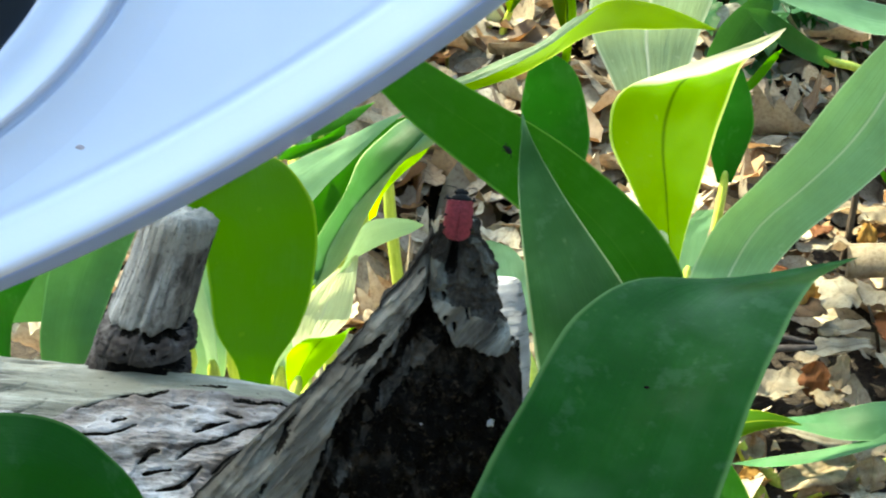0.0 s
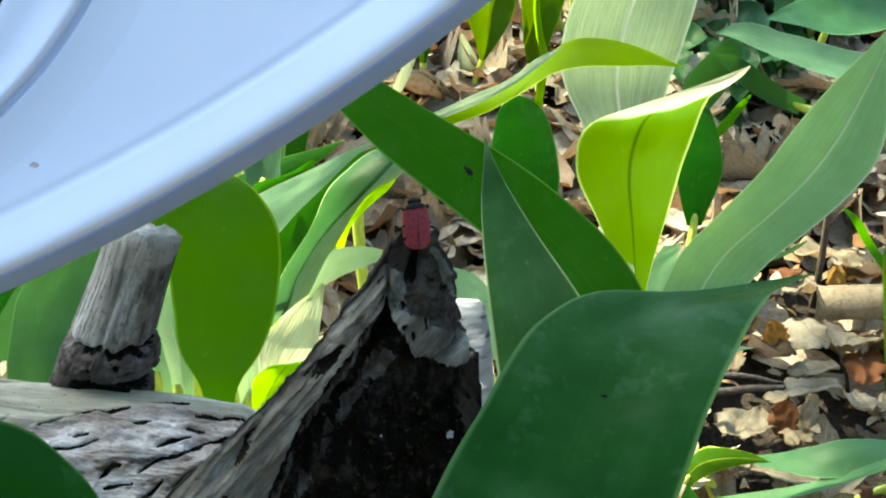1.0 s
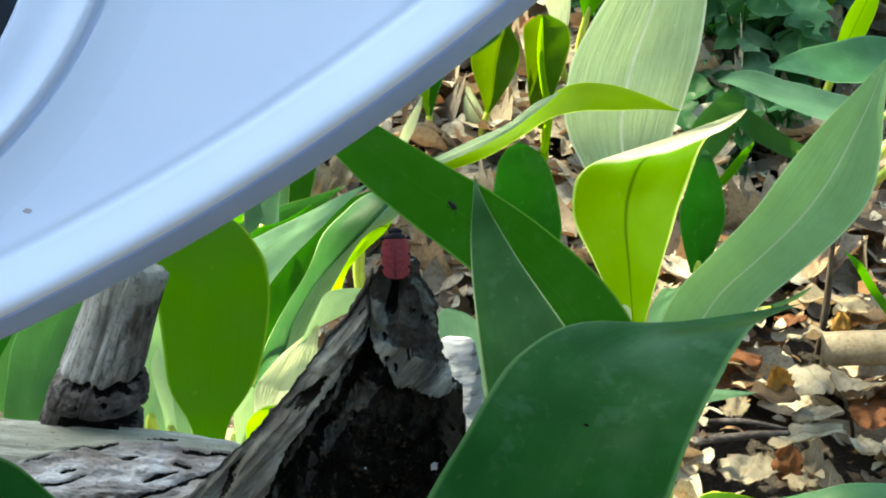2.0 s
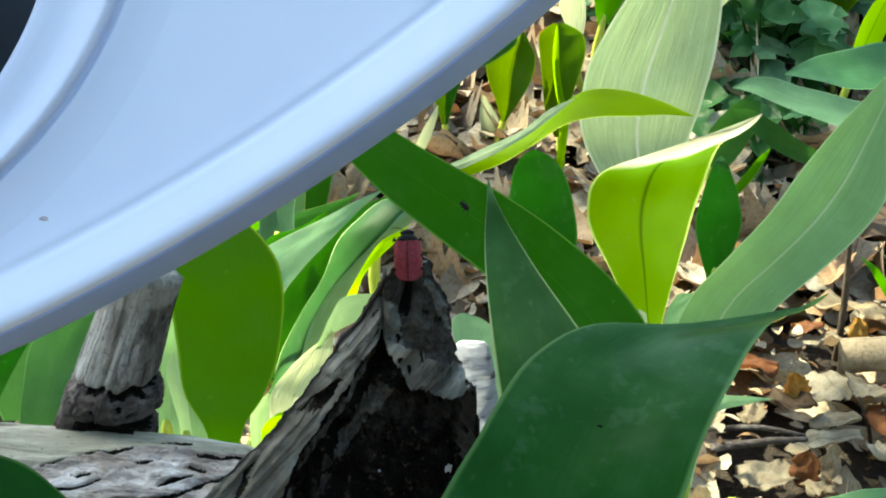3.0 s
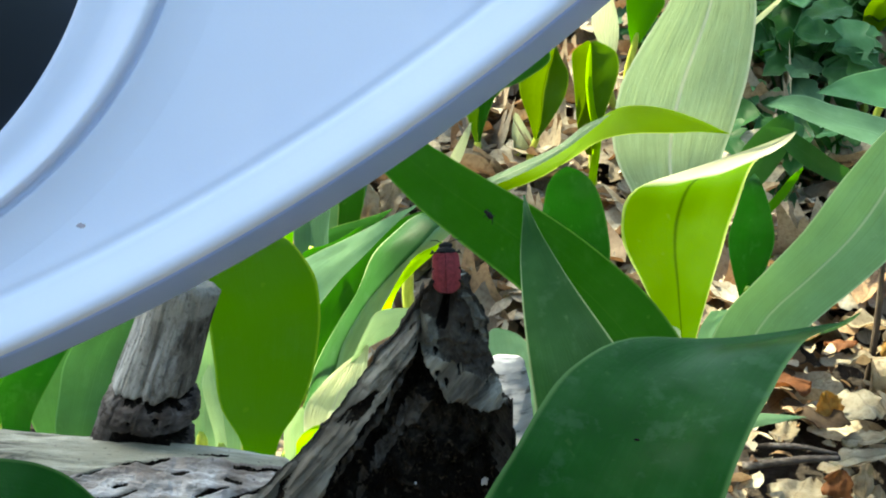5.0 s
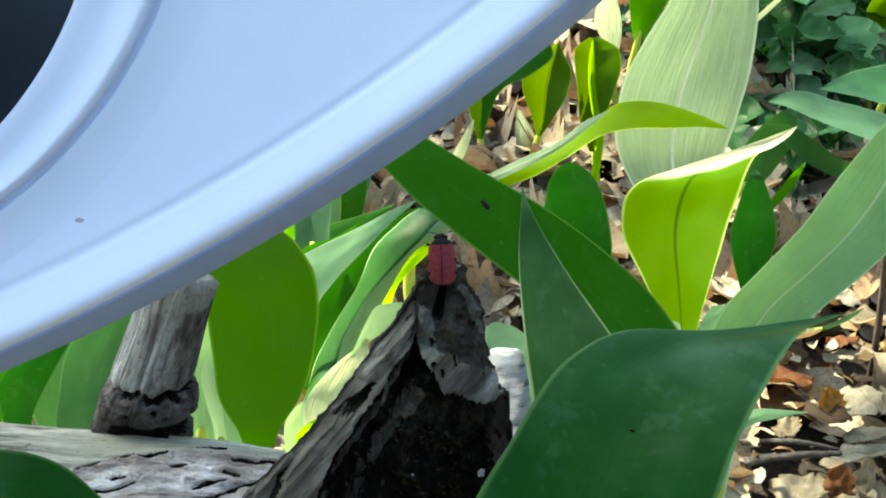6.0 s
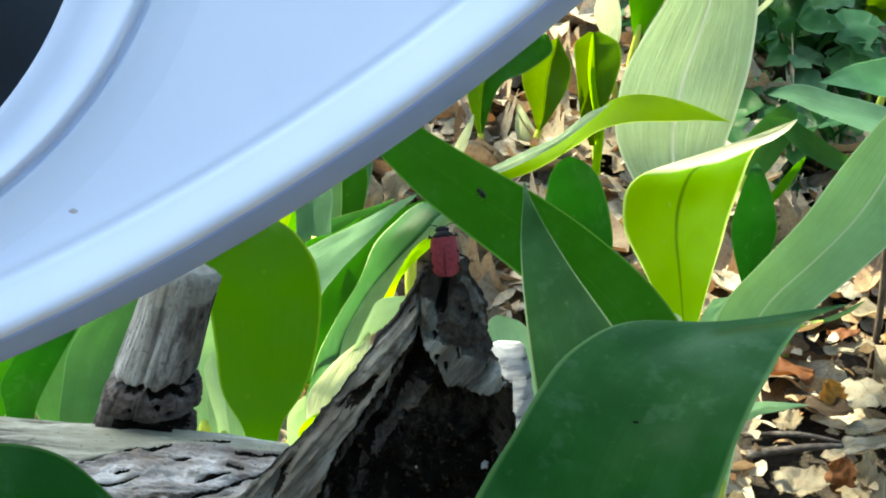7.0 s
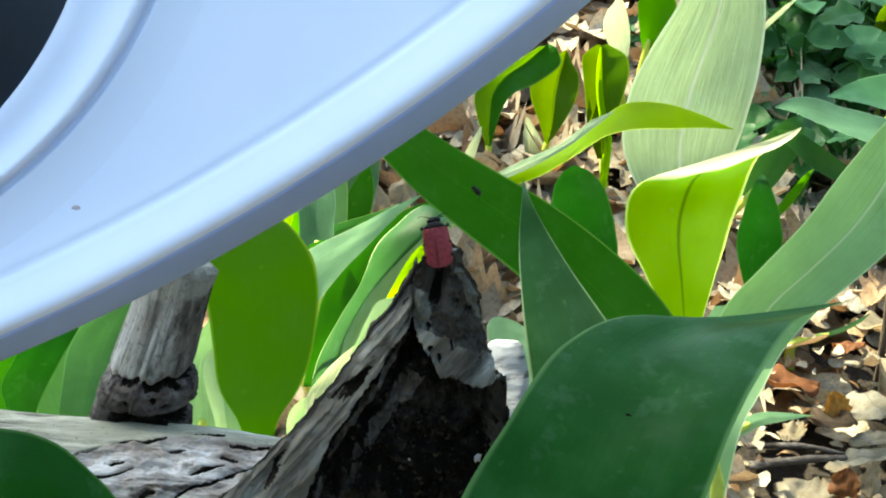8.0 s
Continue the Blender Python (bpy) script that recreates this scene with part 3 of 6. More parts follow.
def build_stump():
    part("trunk", stack_bm([(-0.03, 0.455, -0.03, 0.080, 0.070), (-0.03, 0.445, 0.06, 0.066, 0.055), (-0.025, 0.436, 0.13, 0.062, 0.045), (-0.02, 0.428, 0.18, 0.055, 0.036), (-0.018, 0.425, 0.195, 0.04, 0.028)],
                           40, 60, 0.006, 0.03, 3, (1, 1, 0.3)), BARK, STUMP)
    # outlines of the broken upright: its two edges, and the mouth of the rotten hollow
    left = [(0.3030, -0.0088), (0.2938, -0.0140), (0.2879, -0.0180), (0.2804, -0.0238), (0.2698, -0.0308), (0.2614, -0.0374), (0.2528, -0.0449), (0.2441, -0.0540), (0.2330, -0.0650), (0.2200, -0.0770), (0.1850, -0.0840)]
    right = [(0.3030, -0.0014), (0.2998, -0.0003), (0.2939, 0.0031), (0.2873, 0.0039), (0.2798, 0.0051), (0.2753, 0.0072), (0.2707, 0.0078), (0.2665, 0.0100), (0.2597, 0.0104), (0.2517, 0.0107), (0.2334, 0.0130), (0.1850, 0.0180)]
    mouth_left = [(-0.0124, 0.2857), (-0.0175, 0.2797), (-0.0211, 0.2729), (-0.0270, 0.2645), (-0.0322, 0.2567), (-0.0360, 0.2474), (-0.0422, 0.2331), (-0.0560, 0.1850)]
    mouth_right = [(-0.0124, 0.2857), (-0.0096, 0.2782), (-0.0060, 0.2726), (0.0005, 0.2707), (0.0120, 0.2690), (0.0300, 0.2680)]
    rows, cols = 330, 240
    zs = np.linspace(0.3030, 0.1850, rows)
    pick = lambda line: np.interp(-zs, [-z for z, _ in line], [x for _, x in line])
    xl, xr = pick(left), pick(right)
    for i, z in enumerate(zs):
        xl[i] += 0.0009 * noise.fractal(Vector((z * 260, 1, 0)), 0.8, 2.1, 4)
        xr[i] += 0.0011 * noise.fractal(Vector((z * 300, 7, 0)), 0.7, 2.1, 4)
    s = np.linspace(-1, 1, cols)
    X = xl[:, None] + (xr - xl)[:, None] * (s[None, :] + 1) / 2
    Z = np.repeat(zs[:, None], cols, 1)

    def field(f):
        return np.array([[f(x, z) for x, z in zip(rx, rz)] for rx, rz in zip(X, Z)])

    # u runs down the grain of the ridge, v across it
    U, V = -0.64 * X - 0.77 * Z, 0.77 * X - 0.64 * Z
    fibre = np.array([[noise.fractal(Vector((u * 45, v * 620, 2)), 0.75, 2.1, 4) for u, v in zip(ru, rv)] for ru, rv in zip(U, V)])
    streak = np.array([[noise.noise(Vector((u * 38 + 4, v * 260, 9))) for u, v in zip(ru, rv)] for ru, rv in zip(U, V)])
    lumps = field(lambda x, z: noise.fractal(Vector((x * 150, z * 150, 3)), 0.8, 2.1, 5))
    crumbs = field(lambda x, z: noise.fractal(Vector((x * 520, z * 520, 6)), 0.7, 2.1, 3))
    dl, _ = reach(X, Z, mouth_left)
    dr, _ = reach(X, Z, mouth_right)
    inside = (X > np.interp(-Z, [-z for _, z in mouth_left], [x for x, _ in mouth_left])) & (Z < np.interp(X, [x for x, _ in mouth_right], [z for _, z in mouth_right])) & (Z < 0.2857)
    deep = np.where(inside, np.minimum(dl, dr), -np.minimum(dl, dr)) + 0.0005 * lumps + 0.0004 * crumbs
    ridge = (deep < 0) & (X < np.interp(-Z, [-0.303, -0.2938, -0.2857, -0.27], [-0.0106, -0.0122, -0.0118, 0.02]))
    crust, _ = reach(X, Z, [(-0.0110, 0.2915), (-0.0099, 0.2842), (-0.0078, 0.2788), (-0.0045, 0.2745), (0.0012, 0.2727), (0.0070, 0.2716)])
    edge, _ = reach(X, Z, [(-0.0018, 0.2983), (0.0011, 0.2932), (0.0029, 0.2865)])
    cleft, _ = reach(X, Z, [(-0.0052, 0.3040), (-0.0055, 0.2990), (-0.0062, 0.2950), (-0.0074, 0.2912)])
    notch, _ = reach(X, Z, [(-0.0124, 0.2935), (-0.0118, 0.2890), (-0.0126, 0.2852)])
    # forward of the face is negative
    face = 0.400 + 0.25 * (Z - 0.277)
    bulge = 0.0035 * np.abs(s[None, :]) ** 5 * np.clip((X[:, -1] - X[:, 0])[:, None] / 0.05, 0.25, 1)
    rel = 0.0005 * lumps + np.where(ridge, 0.0030 * np.clip(1 - (X - xl[:, None]) / 0.007, 0, 1) ** 2, 0)
    rel = rel + np.where(ridge, -0.0016 + 0.0011 * fibre + 0.0030 * np.clip(streak - 0.06, 0, 0.22) / 0.22, 0)
    inner = np.clip(deep / 0.005, 0, 1)
    slats = np.exp(-((dl - 0.0030) / 0.0016) ** 2) + 0.9 * np.exp(-((dl - 0.0100) / 0.0030) ** 2) * (Z < 0.271)
    rel = rel + np.where(deep > 0, 0.0035 + 0.0070 * inner - 0.0050 * slats * np.clip(1.2 * streak + 0.6, 0, 1) * (Z < 0.281) + 0.0045 * lumps * inner + 0.0014 * crumbs, 0)
    plate = (deep <= 0) & ~ridge
    rel = rel + np.where(plate, 0.0009 * crumbs + 0.0010 * lumps - 0.0012 * np.exp(-((crust + 0.0006 * lumps) / 0.0020) ** 2), 0)
    rel = rel + 0.0050 * np.exp(-(((cleft + 0.0005 * crumbs) / 0.0013) ** 2)) + 0.0026 * np.exp(-((notch / 0.0007) ** 2))
    pits = np.zeros(X.shape)
    for hx, hz, hr in ((-0.0082, 0.2792, 0.0008), (-0.0062, 0.2762, 0.0007), (0.0006, 0.2885, 0.0009), (-0.0022, 0.2905, 0.0007), (-0.0086, 0.2848, 0.0006), (0.0030, 0.2760, 0.0006), (-0.0030, 0.2800, 0.0005)):
        pits = np.maximum(pits, np.clip(1.4 - np.hypot(X - hx, (Z - hz) * 0.9) / hr + 0.3 * crumbs, 0, 1))
    rel = rel + 0.0022 * pits
    Y = face + bulge + rel
    back = 26
    rings = []
    for i in range(rows):
        thick = float(np.interp(zs[i], [0.185, 0.270, 0.285, 0.303], [0.045, 0.024, 0.006, 0.003]))
        ring = [(X[i, k], Y[i, k], zs[i]) for k in range(cols)]
        for k in range(1, back):
            a = math.pi * k / back
            ring.append(((xl[i] + xr[i]) / 2 + (xr[i] - xl[i]) / 2 * math.cos(a), 0.400 + 0.25 * (zs[i] - 0.277) + bulge[i, -1] + thick * math.sin(a) ** 2, zs[i]))
        rings.append(ring)
    bm = grid_bm(rings, closed_u=True, cap0=True, cap1=True)
    bm.faces.ensure_lookup_table()
    wide = cols + back - 1
    lichen = plate & ((crust + 0.0009 * lumps + 0.0005 * crumbs < 0.0023) | (edge + 0.0010 * lumps + 0.0005 * crumbs < 0.0011)) & (pits < 0.3)
    # rot colour in the cleft, pits and grooves also stands for their shade
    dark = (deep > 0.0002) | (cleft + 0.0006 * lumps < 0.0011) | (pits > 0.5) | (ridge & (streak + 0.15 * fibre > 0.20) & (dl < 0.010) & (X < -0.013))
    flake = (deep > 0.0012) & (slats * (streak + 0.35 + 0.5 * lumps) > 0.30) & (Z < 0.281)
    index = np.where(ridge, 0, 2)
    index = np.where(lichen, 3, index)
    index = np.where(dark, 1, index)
    index = np.where(flake, 4, index)
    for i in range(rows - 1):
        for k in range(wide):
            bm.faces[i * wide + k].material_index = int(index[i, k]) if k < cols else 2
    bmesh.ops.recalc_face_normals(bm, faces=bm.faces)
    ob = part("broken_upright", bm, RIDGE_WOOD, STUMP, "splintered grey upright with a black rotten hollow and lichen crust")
    for mat in (ROT_AND_SHADE, TIP_WOOD, LICHEN, FLAKE_WOOD):
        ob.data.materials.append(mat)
    part("white_bark", stack_bm([(0.0104, 0.4920, 0.2186, 0.0040, 0.0008), (0.0106, 0.4907, 0.2166, 0.0054, 0.0014), (0.0114, 0.4851, 0.2080, 0.0064, 0.0020), (0.0122, 0.4767, 0.1950, 0.0064, 0.0024), (0.0112, 0.4657, 0.1780, 0.0060, 0.0030), (0.0080, 0.4500, 0.1550, 0.0050, 0.0120)],
                                70, 50, 0.0003, 0.004, 4), CHALK, STUMP, "white flaking bark with dark dashes")
    # crumbs of pale wood on the rotten face
    for k, (x, y, z, r) in enumerate([(0.0034, 0.3965, 0.2495, 0.0008), (0.0028, 0.3968, 0.2485, 0.0004), (-0.0135, 0.3975, 0.2480, 0.0003)]):
        bm = ball_bm((r, r * 0.7, r * 1.3), (x, y, z), 8, 6)
        part("wood_crumb", rough_bm(bm, r * 0.9, r * 0.8, k), CHALK, STUMP)


def build_log():
    """The thick limb that leaves the stump: bare above, with peeling bark in long flakes and open cracks below."""
    xs = np.concatenate([np.linspace(-0.300, -0.138, 36), np.linspace(-0.1375, -0.032, 520), np.linspace(-0.031, 0.010, 20)])
    angles = np.concatenate([np.linspace(-0.30, 0.68, 30), np.linspace(0.70, 2.30, 330), np.linspace(2.35, 5.90, 44)])
    full = spline([(-0.300, 0.452, 0.186), (-0.200, 0.440, 0.192), (-0.113, 0.428, 0.194), (-0.060, 0.419, 0.195), (-0.020, 0.414, 0.190), (0.01, 0.412, 0.18)], 400)
    ys, zs = np.interp(xs, full[:, 0], full[:, 1]), np.interp(xs, full[:, 0], full[:, 2])
    # cracks, as runs of (x in millimetres, angle round the limb)
    cracks = []
    cracks.append([(-102.1, 1.459), (-94.3, 1.588), (-86.3, 1.669), (-79.0, 1.746)])
    cracks.append([(-74.9, 1.970), (-69.0, 1.977), (-64.4, 1.993)])
    cracks.append([(-61.8, 1.733), (-55.6, 1.755), (-48.1, 1.786)])
    cracks.append([(-74.8, 1.122), (-70.6, 1.245), (-65.0, 1.319), (-60.8, 1.405), (-55.8, 1.519), (-51.0, 1.573)])
    cracks.append([(-70.9, 1.370), (-65.4, 1.436), (-62.2, 1.475)])
    cracks.append([(-83.4, 0.987), (-79.8, 1.021), (-76.2, 1.045)])
    cracks.append([(-84.8, 1.063), (-81.8, 1.145), (-79.3, 1.155)])
    cracks.append([(-92.5, 1.371), (-88.4, 1.389)])
    cracks.append([(-83.0, 1.293), (-79.9, 1.323)])
    cracks.append([(-66.0, 1.051), (-61.4, 1.174), (-57.2, 1.284)])
    cracks.append([(-56.3, 1.000), (-53.2, 1.096), (-47.0, 1.221)])
    cracks.append([(-54.6, 0.928), (-49.9, 1.056), (-46.7, 1.156)])
    cracks.append([(-63.7, 1.556), (-59.1, 1.557)])
    cracks.append([(-77.4, 1.556), (-72.5, 1.592)])
    cracks.append([(-79.6, 0.884), (-73.9, 0.934), (-68.5, 1.081)])
    # long seams between the sheets of bark
    for x0, a0, run, rise in ((-108, 1.12, 22, 0.24),):
        cracks.append([(x0, a0), (x0 + run * 0.35, a0 + rise * 0.45), (x0 + run * 0.7, a0 + rise * 0.62), (x0 + run, a0 + rise)])
    rng = random.Random(21)
    for _ in range(8):
        x0, a0, run = rng.uniform(-135, -40), rng.uniform(0.75, 1.62), rng.uniform(4, 12)
        tilt = rng.uniform(-0.004, -0.030)
        cracks.append([(x0, a0), (x0 + run * 0.5, a0 + tilt * -run * 0.5 + rng.uniform(-0.03, 0.03)), (x0 + run, a0 - tilt * run)])
    edge_x, edge_a = zip(*[(-0.1075, 1.375), (-0.1021, 1.464), (-0.0944, 1.602), (-0.0863, 1.684), (-0.0791, 1.761), (-0.0699, 1.782), (-0.0619, 1.765), (-0.0481, 1.817)])
    X, A = np.meshgrid(xs, angles, indexing="ij")
    S = A * 0.036
    wob = np.array([[noise.noise(Vector((x * 200, a * 8.0, 5))) for a in angles[::4]] for x in xs])
    wob = np.array([np.interp(angles, angles[::4], row) for row in wob])
    drop, lift = np.zeros_like(X), np.zeros_like(X)
    for k, line in enumerate(cracks):
        big = k < 16
        pts = spline([(x / 1000, a * 0.036) for x, a in line], 9)
        for i in range(8):
            (ax, av), (bx, bv) = pts[i], pts[i + 1]
            t = np.clip(((X - ax) * (bx - ax) + (S - av) * (bv - av)) / ((bx - ax) ** 2 + (bv - av) ** 2 + 1e-12), 0, 1)
            dv = S - av - t * (bv - av)
            dv = dv + 0.0003 * wob
            d = np.hypot(X - ax - t * (bx - ax), dv)
            mid = 1 - abs((i + t) / 8 * 2 - 1) ** 3
            seam = 0.75 if 15 <= k < 16 else 1.0
            w = seam * ((0.00060 if len(line) > 2 else 0.00042) if big else 0.00030) * (0.45 + 0.55 * mid) * (1 + 0.2 * wob)
            drop = np.maximum(drop, seam * (0.0015 if big else 0.0005) * np.exp(-((d / w) ** 2)))
            lift = np.maximum(lift, (0.0005 if big else 0.0002) * mid * np.exp(-((d / 0.0030) ** 2)) * (0.5 + 0.5 * np.tanh(dv / 0.0005)))
    rings = []
    for i, x in enumerate(xs):
        ring = []
        edge = float(np.interp(x, edge_x, edge_a))
        for k, a in enumerate(angles):
            c, q = math.cos(a), math.sin(a)
            bare = a > edge
            r = 0.0358 + 0.0009 * noise.fractal(Vector((x * 22, c * 9, q * 9)), 0.8, 2.0, 4)
            if bare:
                r += -0.0006 + 0.0004 * noise.noise(Vector((x * 60, a * 22, 3)))
            else:
                plate = noise.noise(Vector((x * 70 + 5, a * 5.5 - x * 30, 4.0)))
                sheet = a * 3.4 - x * 34 + 1.1 * noise.fractal(Vector((x * 34, a * 1.6, 11)), 0.8, 2.1, 3)
                r += 0.0013 * (sheet - math.floor(sheet)) ** 1.5 - 0.0005
                r += 0.0005 * math.tanh(plate * 9) + 0.0009 * noise.fractal(Vector((x * 95, a * 4.2, 8)), 0.8, 2.1, 4) + 0.0005 * noise.fractal(Vector((x * 260, a * 14, 1)), 0.7, 2.0, 3)
            r += float(lift[i, k] - drop[i, k])
            r *= float(np.interp(x, (-0.050, -0.044, -0.030), (1.0, 0.94, 0.35)))
            ring.append((x, ys[i] - c * r, zs[i] + q * r))
        rings.append(ring)
    bm = grid_bm(rings, closed_u=True, cap0=True, cap1=True)
    bm.faces.ensure_lookup_table()
    cols = len(angles)
    for i in range(len(xs) - 1):
        edge = float(np.interp(xs[i], edge_x, edge_a)) + 0.04 * noise.noise(Vector((xs[i] * 150, 0, 0)))
        for k in range(cols):
            # black in the cracks is their deep shade put into the colour
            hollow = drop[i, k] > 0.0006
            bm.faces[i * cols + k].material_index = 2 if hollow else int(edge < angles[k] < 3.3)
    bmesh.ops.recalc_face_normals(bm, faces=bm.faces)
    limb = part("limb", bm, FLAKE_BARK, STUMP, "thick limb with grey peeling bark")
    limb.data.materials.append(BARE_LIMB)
    limb.data.materials.append(ROT_AND_SHADE)


def build_stub():
    """The cut twig stub that stands on the limb, with a scarred collar."""
    n, sides = 210, 170
    rings, hollow = [], []
    for i in range(n):
        cz = 0.2060 + 0.0606 * i / (n - 1)
        u = (cz - 0.2200) / 0.0440
        cx, cy = -0.0915 + 0.0152 * u, 0.4520 + 0.0055 * u
        ring = []
        for k in range(sides):
            a = 2 * math.pi * k / sides
            c, q = math.cos(a), math.sin(a)
            r = 0.0127 - 0.0032 * u
            r += 0.0006 * noise.noise(Vector((c * 4, q * 4, u * 1.0))) + 0.0004 * noise.noise(Vector((c * 11, q * 11, u * 1.5 + 4)))
            groove = abs(noise.noise(Vector((c * 5, q * 5, u * 0.4 + 9))))
            r -= 0.0011 * max(0, 1 - groove / 0.05)
            wave = 0.0009 * noise.noise(Vector((c * 3.5, q * 3.5, 5)))
            gate = 0.75 + 0.7 * c + 1.1 * noise.noise(Vector((c * 3.2, q * 3.2, 12)))
            gap = 0.0046 * max(0.0, min(1.0, 0.2 + gate)) * math.exp(-(((cz - 0.2358 - 1.8 * wave) / (0.0013 + 0.0008 * noise.noise(Vector((c * 4, q * 4, 21))))) ** 2))
            gap += 0.0060 * max(0.0, min(1.0, 1.2 + 1.3 * c)) * math.exp(-(((cz - 0.2242 - wave * 0.6) / 0.0027) ** 4))
            inside = math.exp(-(((cz - 0.2310) / 0.0040) ** 6))
            r += inside * (0.0003 + 0.0007 * noise.fractal(Vector((c * 5, q * 5, cz * 420)), 0.8, 2.0, 3))
            for ha, hz in ((-1.30, 0.2312), (-1.95, 0.2300), (-0.70, 0.2330), (-1.02, 0.2292)):
                away = math.hypot((a - (ha % 6.2832)) * 0.012, cz - hz)
                gap += 0.0034 * max(0.0, 1 - away / 0.0014)
            r -= gap
            r += 0.0034 * max(0.0, min(1.0, (0.2375 - cz) / 0.012)) * max(0.0, c) ** 1.5
            r -= 0.0009 * max(0.0, min(1.0, c + 0.6)) * max(0.0, 1 - abs(noise.noise(Vector((c * 3.2, q * 3.2, u * 2.6 + 3)))) / 0.10) * (u > 0.42)
            # gaps deep enough to be coloured black as their shade
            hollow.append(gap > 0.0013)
            if u > 1.0:
                r *= 1 - 0.20 * ((u - 1.0) / 0.06) ** 2
            top = (0.0013 * noise.noise(Vector((c * 4, q * 4, 2))) - 0.0012 * c - 0.0025 * q) * max(0, u - 0.8) / 0.2
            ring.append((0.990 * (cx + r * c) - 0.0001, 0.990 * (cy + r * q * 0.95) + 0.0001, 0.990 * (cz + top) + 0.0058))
        rings.append(ring)
    bm = grid_bm(rings, closed_u=True, cap0=True, cap1=True)
    for k, f in enumerate(bm.faces):
        c = f.calc_center_median()
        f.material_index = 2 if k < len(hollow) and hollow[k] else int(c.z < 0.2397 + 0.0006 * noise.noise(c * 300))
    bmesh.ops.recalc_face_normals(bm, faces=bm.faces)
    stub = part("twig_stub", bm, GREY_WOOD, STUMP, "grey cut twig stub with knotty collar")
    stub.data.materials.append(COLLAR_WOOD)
    stub.data.materials.append(ROT_AND_SHADE)


build_stump()
build_log()
build_stub()


# ---------------------------------------------------------------- unseen tree, added for shade
def shade_tree():
    """An unseen tree beside the view, added for shade: its boughs hang between the sun and parts of the floor, stump
    and casing.
    """
    rng = random.Random(5)
    tree = thing("unseen_shade_tree", (-0.6, 3.5, -0.03), "unseen tree added so that its leafy boughs cast shade", "tree")
    part("trunk", tube_bm([(-0.6, 3.5, -0.05), (-0.58, 3.48, 1.2), (-0.63, 3.52, 2.6), (-0.60, 3.5, 4.2)], [0.17, 0.14, 0.12, 0.07], 18, 0.12, 2, 30), BARK, tree)
    # spots to be shaded: place, width and number of leaves
    shaded = [((-0.15, 0.42, 0.22), 0.075, 60), ((-0.03, 0.40, 0.24), 0.055, 46), ((0.045, 0.40, 0.27), 0.065, 60), ((0.005, 0.56, 0.22), 0.035, 22), ((0.26, 0.92, 0.0), 0.07, 12), ((-0.10, 0.36, 0.40), 0.10, 110), ((0.00, 0.36, 0.42), 0.07, 70), ((0.18, 0.68, 0.03), 0.035, 12), ((0.04, 0.99, 0.0), 0.07, 16), ((0.21, 1.10, 0.04), 0.09, 56),
              ((-0.40, 0.45, 0.0), 0.22, 120), ((-0.45, 0.85, 0.0), 0.22, 120), ((-0.20, 0.15, 0.0), 0.22, 120), ((0.25, 0.15, 0.0), 0.24, 130), ((0.10, -0.20, 0.0), 0.25, 130),
              ((0.00, 0.87, 0.0), 0.045, 22), ((-0.005, 0.79, 0.0), 0.040, 24)]
    verts, faces = [], []
    for k, (spot, wide, count) in enumerate(shaded):
        far = 2.3 + 0.12 * k
        mid = Vector(spot) + SUN_WAY * far
        part("bough", tube_bm([(-0.6, 3.5, 1.9 + 0.12 * k), mid.lerp(Vector((-0.6, 3.5, 2.1 + 0.12 * k)), 0.5) + Vector((0, 0, 0.12)), mid], [0.03, 0.015, 0.004], 8, 0.1, k), BARK, tree)
        for _ in range(count):
            c = mid + Vector((rng.gauss(0, 0.5), rng.gauss(0, 0.5), rng.gauss(0, 0.5))) * wide * 1.3
            way = Vector((rng.gauss(0, 1), rng.gauss(0, 1), rng.gauss(0, 0.4))).normalized()
            side = way.cross(Vector((rng.gauss(0, 0.4), rng.gauss(0, 0.4), 1))).normalized()
            up = side.cross(way)
            long, broad = rng.uniform(0.05, 0.08), rng.uniform(0.016, 0.024)
            base = len(verts)
            for u, w, h in ((0, 0.02, 0), (0.25, 0.8, 0.003), (0.5, 1, 0.004), (0.78, 0.6, 0.002), (1, 0.02, -0.004)):
                for a in (-1, 0, 1):
                    verts.append(c + way * (u - 0.5) * long + side * (a * w * broad) + up * (h + 0.004 * abs(a)))
            for i in range(4):
                for j in range(2):
                    q = base + 3 * i + j
                    faces.append((q, q + 1, q + 4, q + 3))
    me = bpy.data.meshes.new("crown")
    me.from_pydata(verts, [], faces)
    me.uv_layers.new(name="UVMap")
    me.materials.append(LEAF["leaf_mid"])
    crown = new("crown", me)
    crown.parent = tree
    crown.location = -tree.location
    tagged(crown, "green leafy boughs added for shade", "", "", "stuff")


shade_tree()


# ---------------------------------------------------------------- living plants
def lily_plant(place, label):
    return thing("lily_plant", place, label, "plant", "broad-leaved shoots")


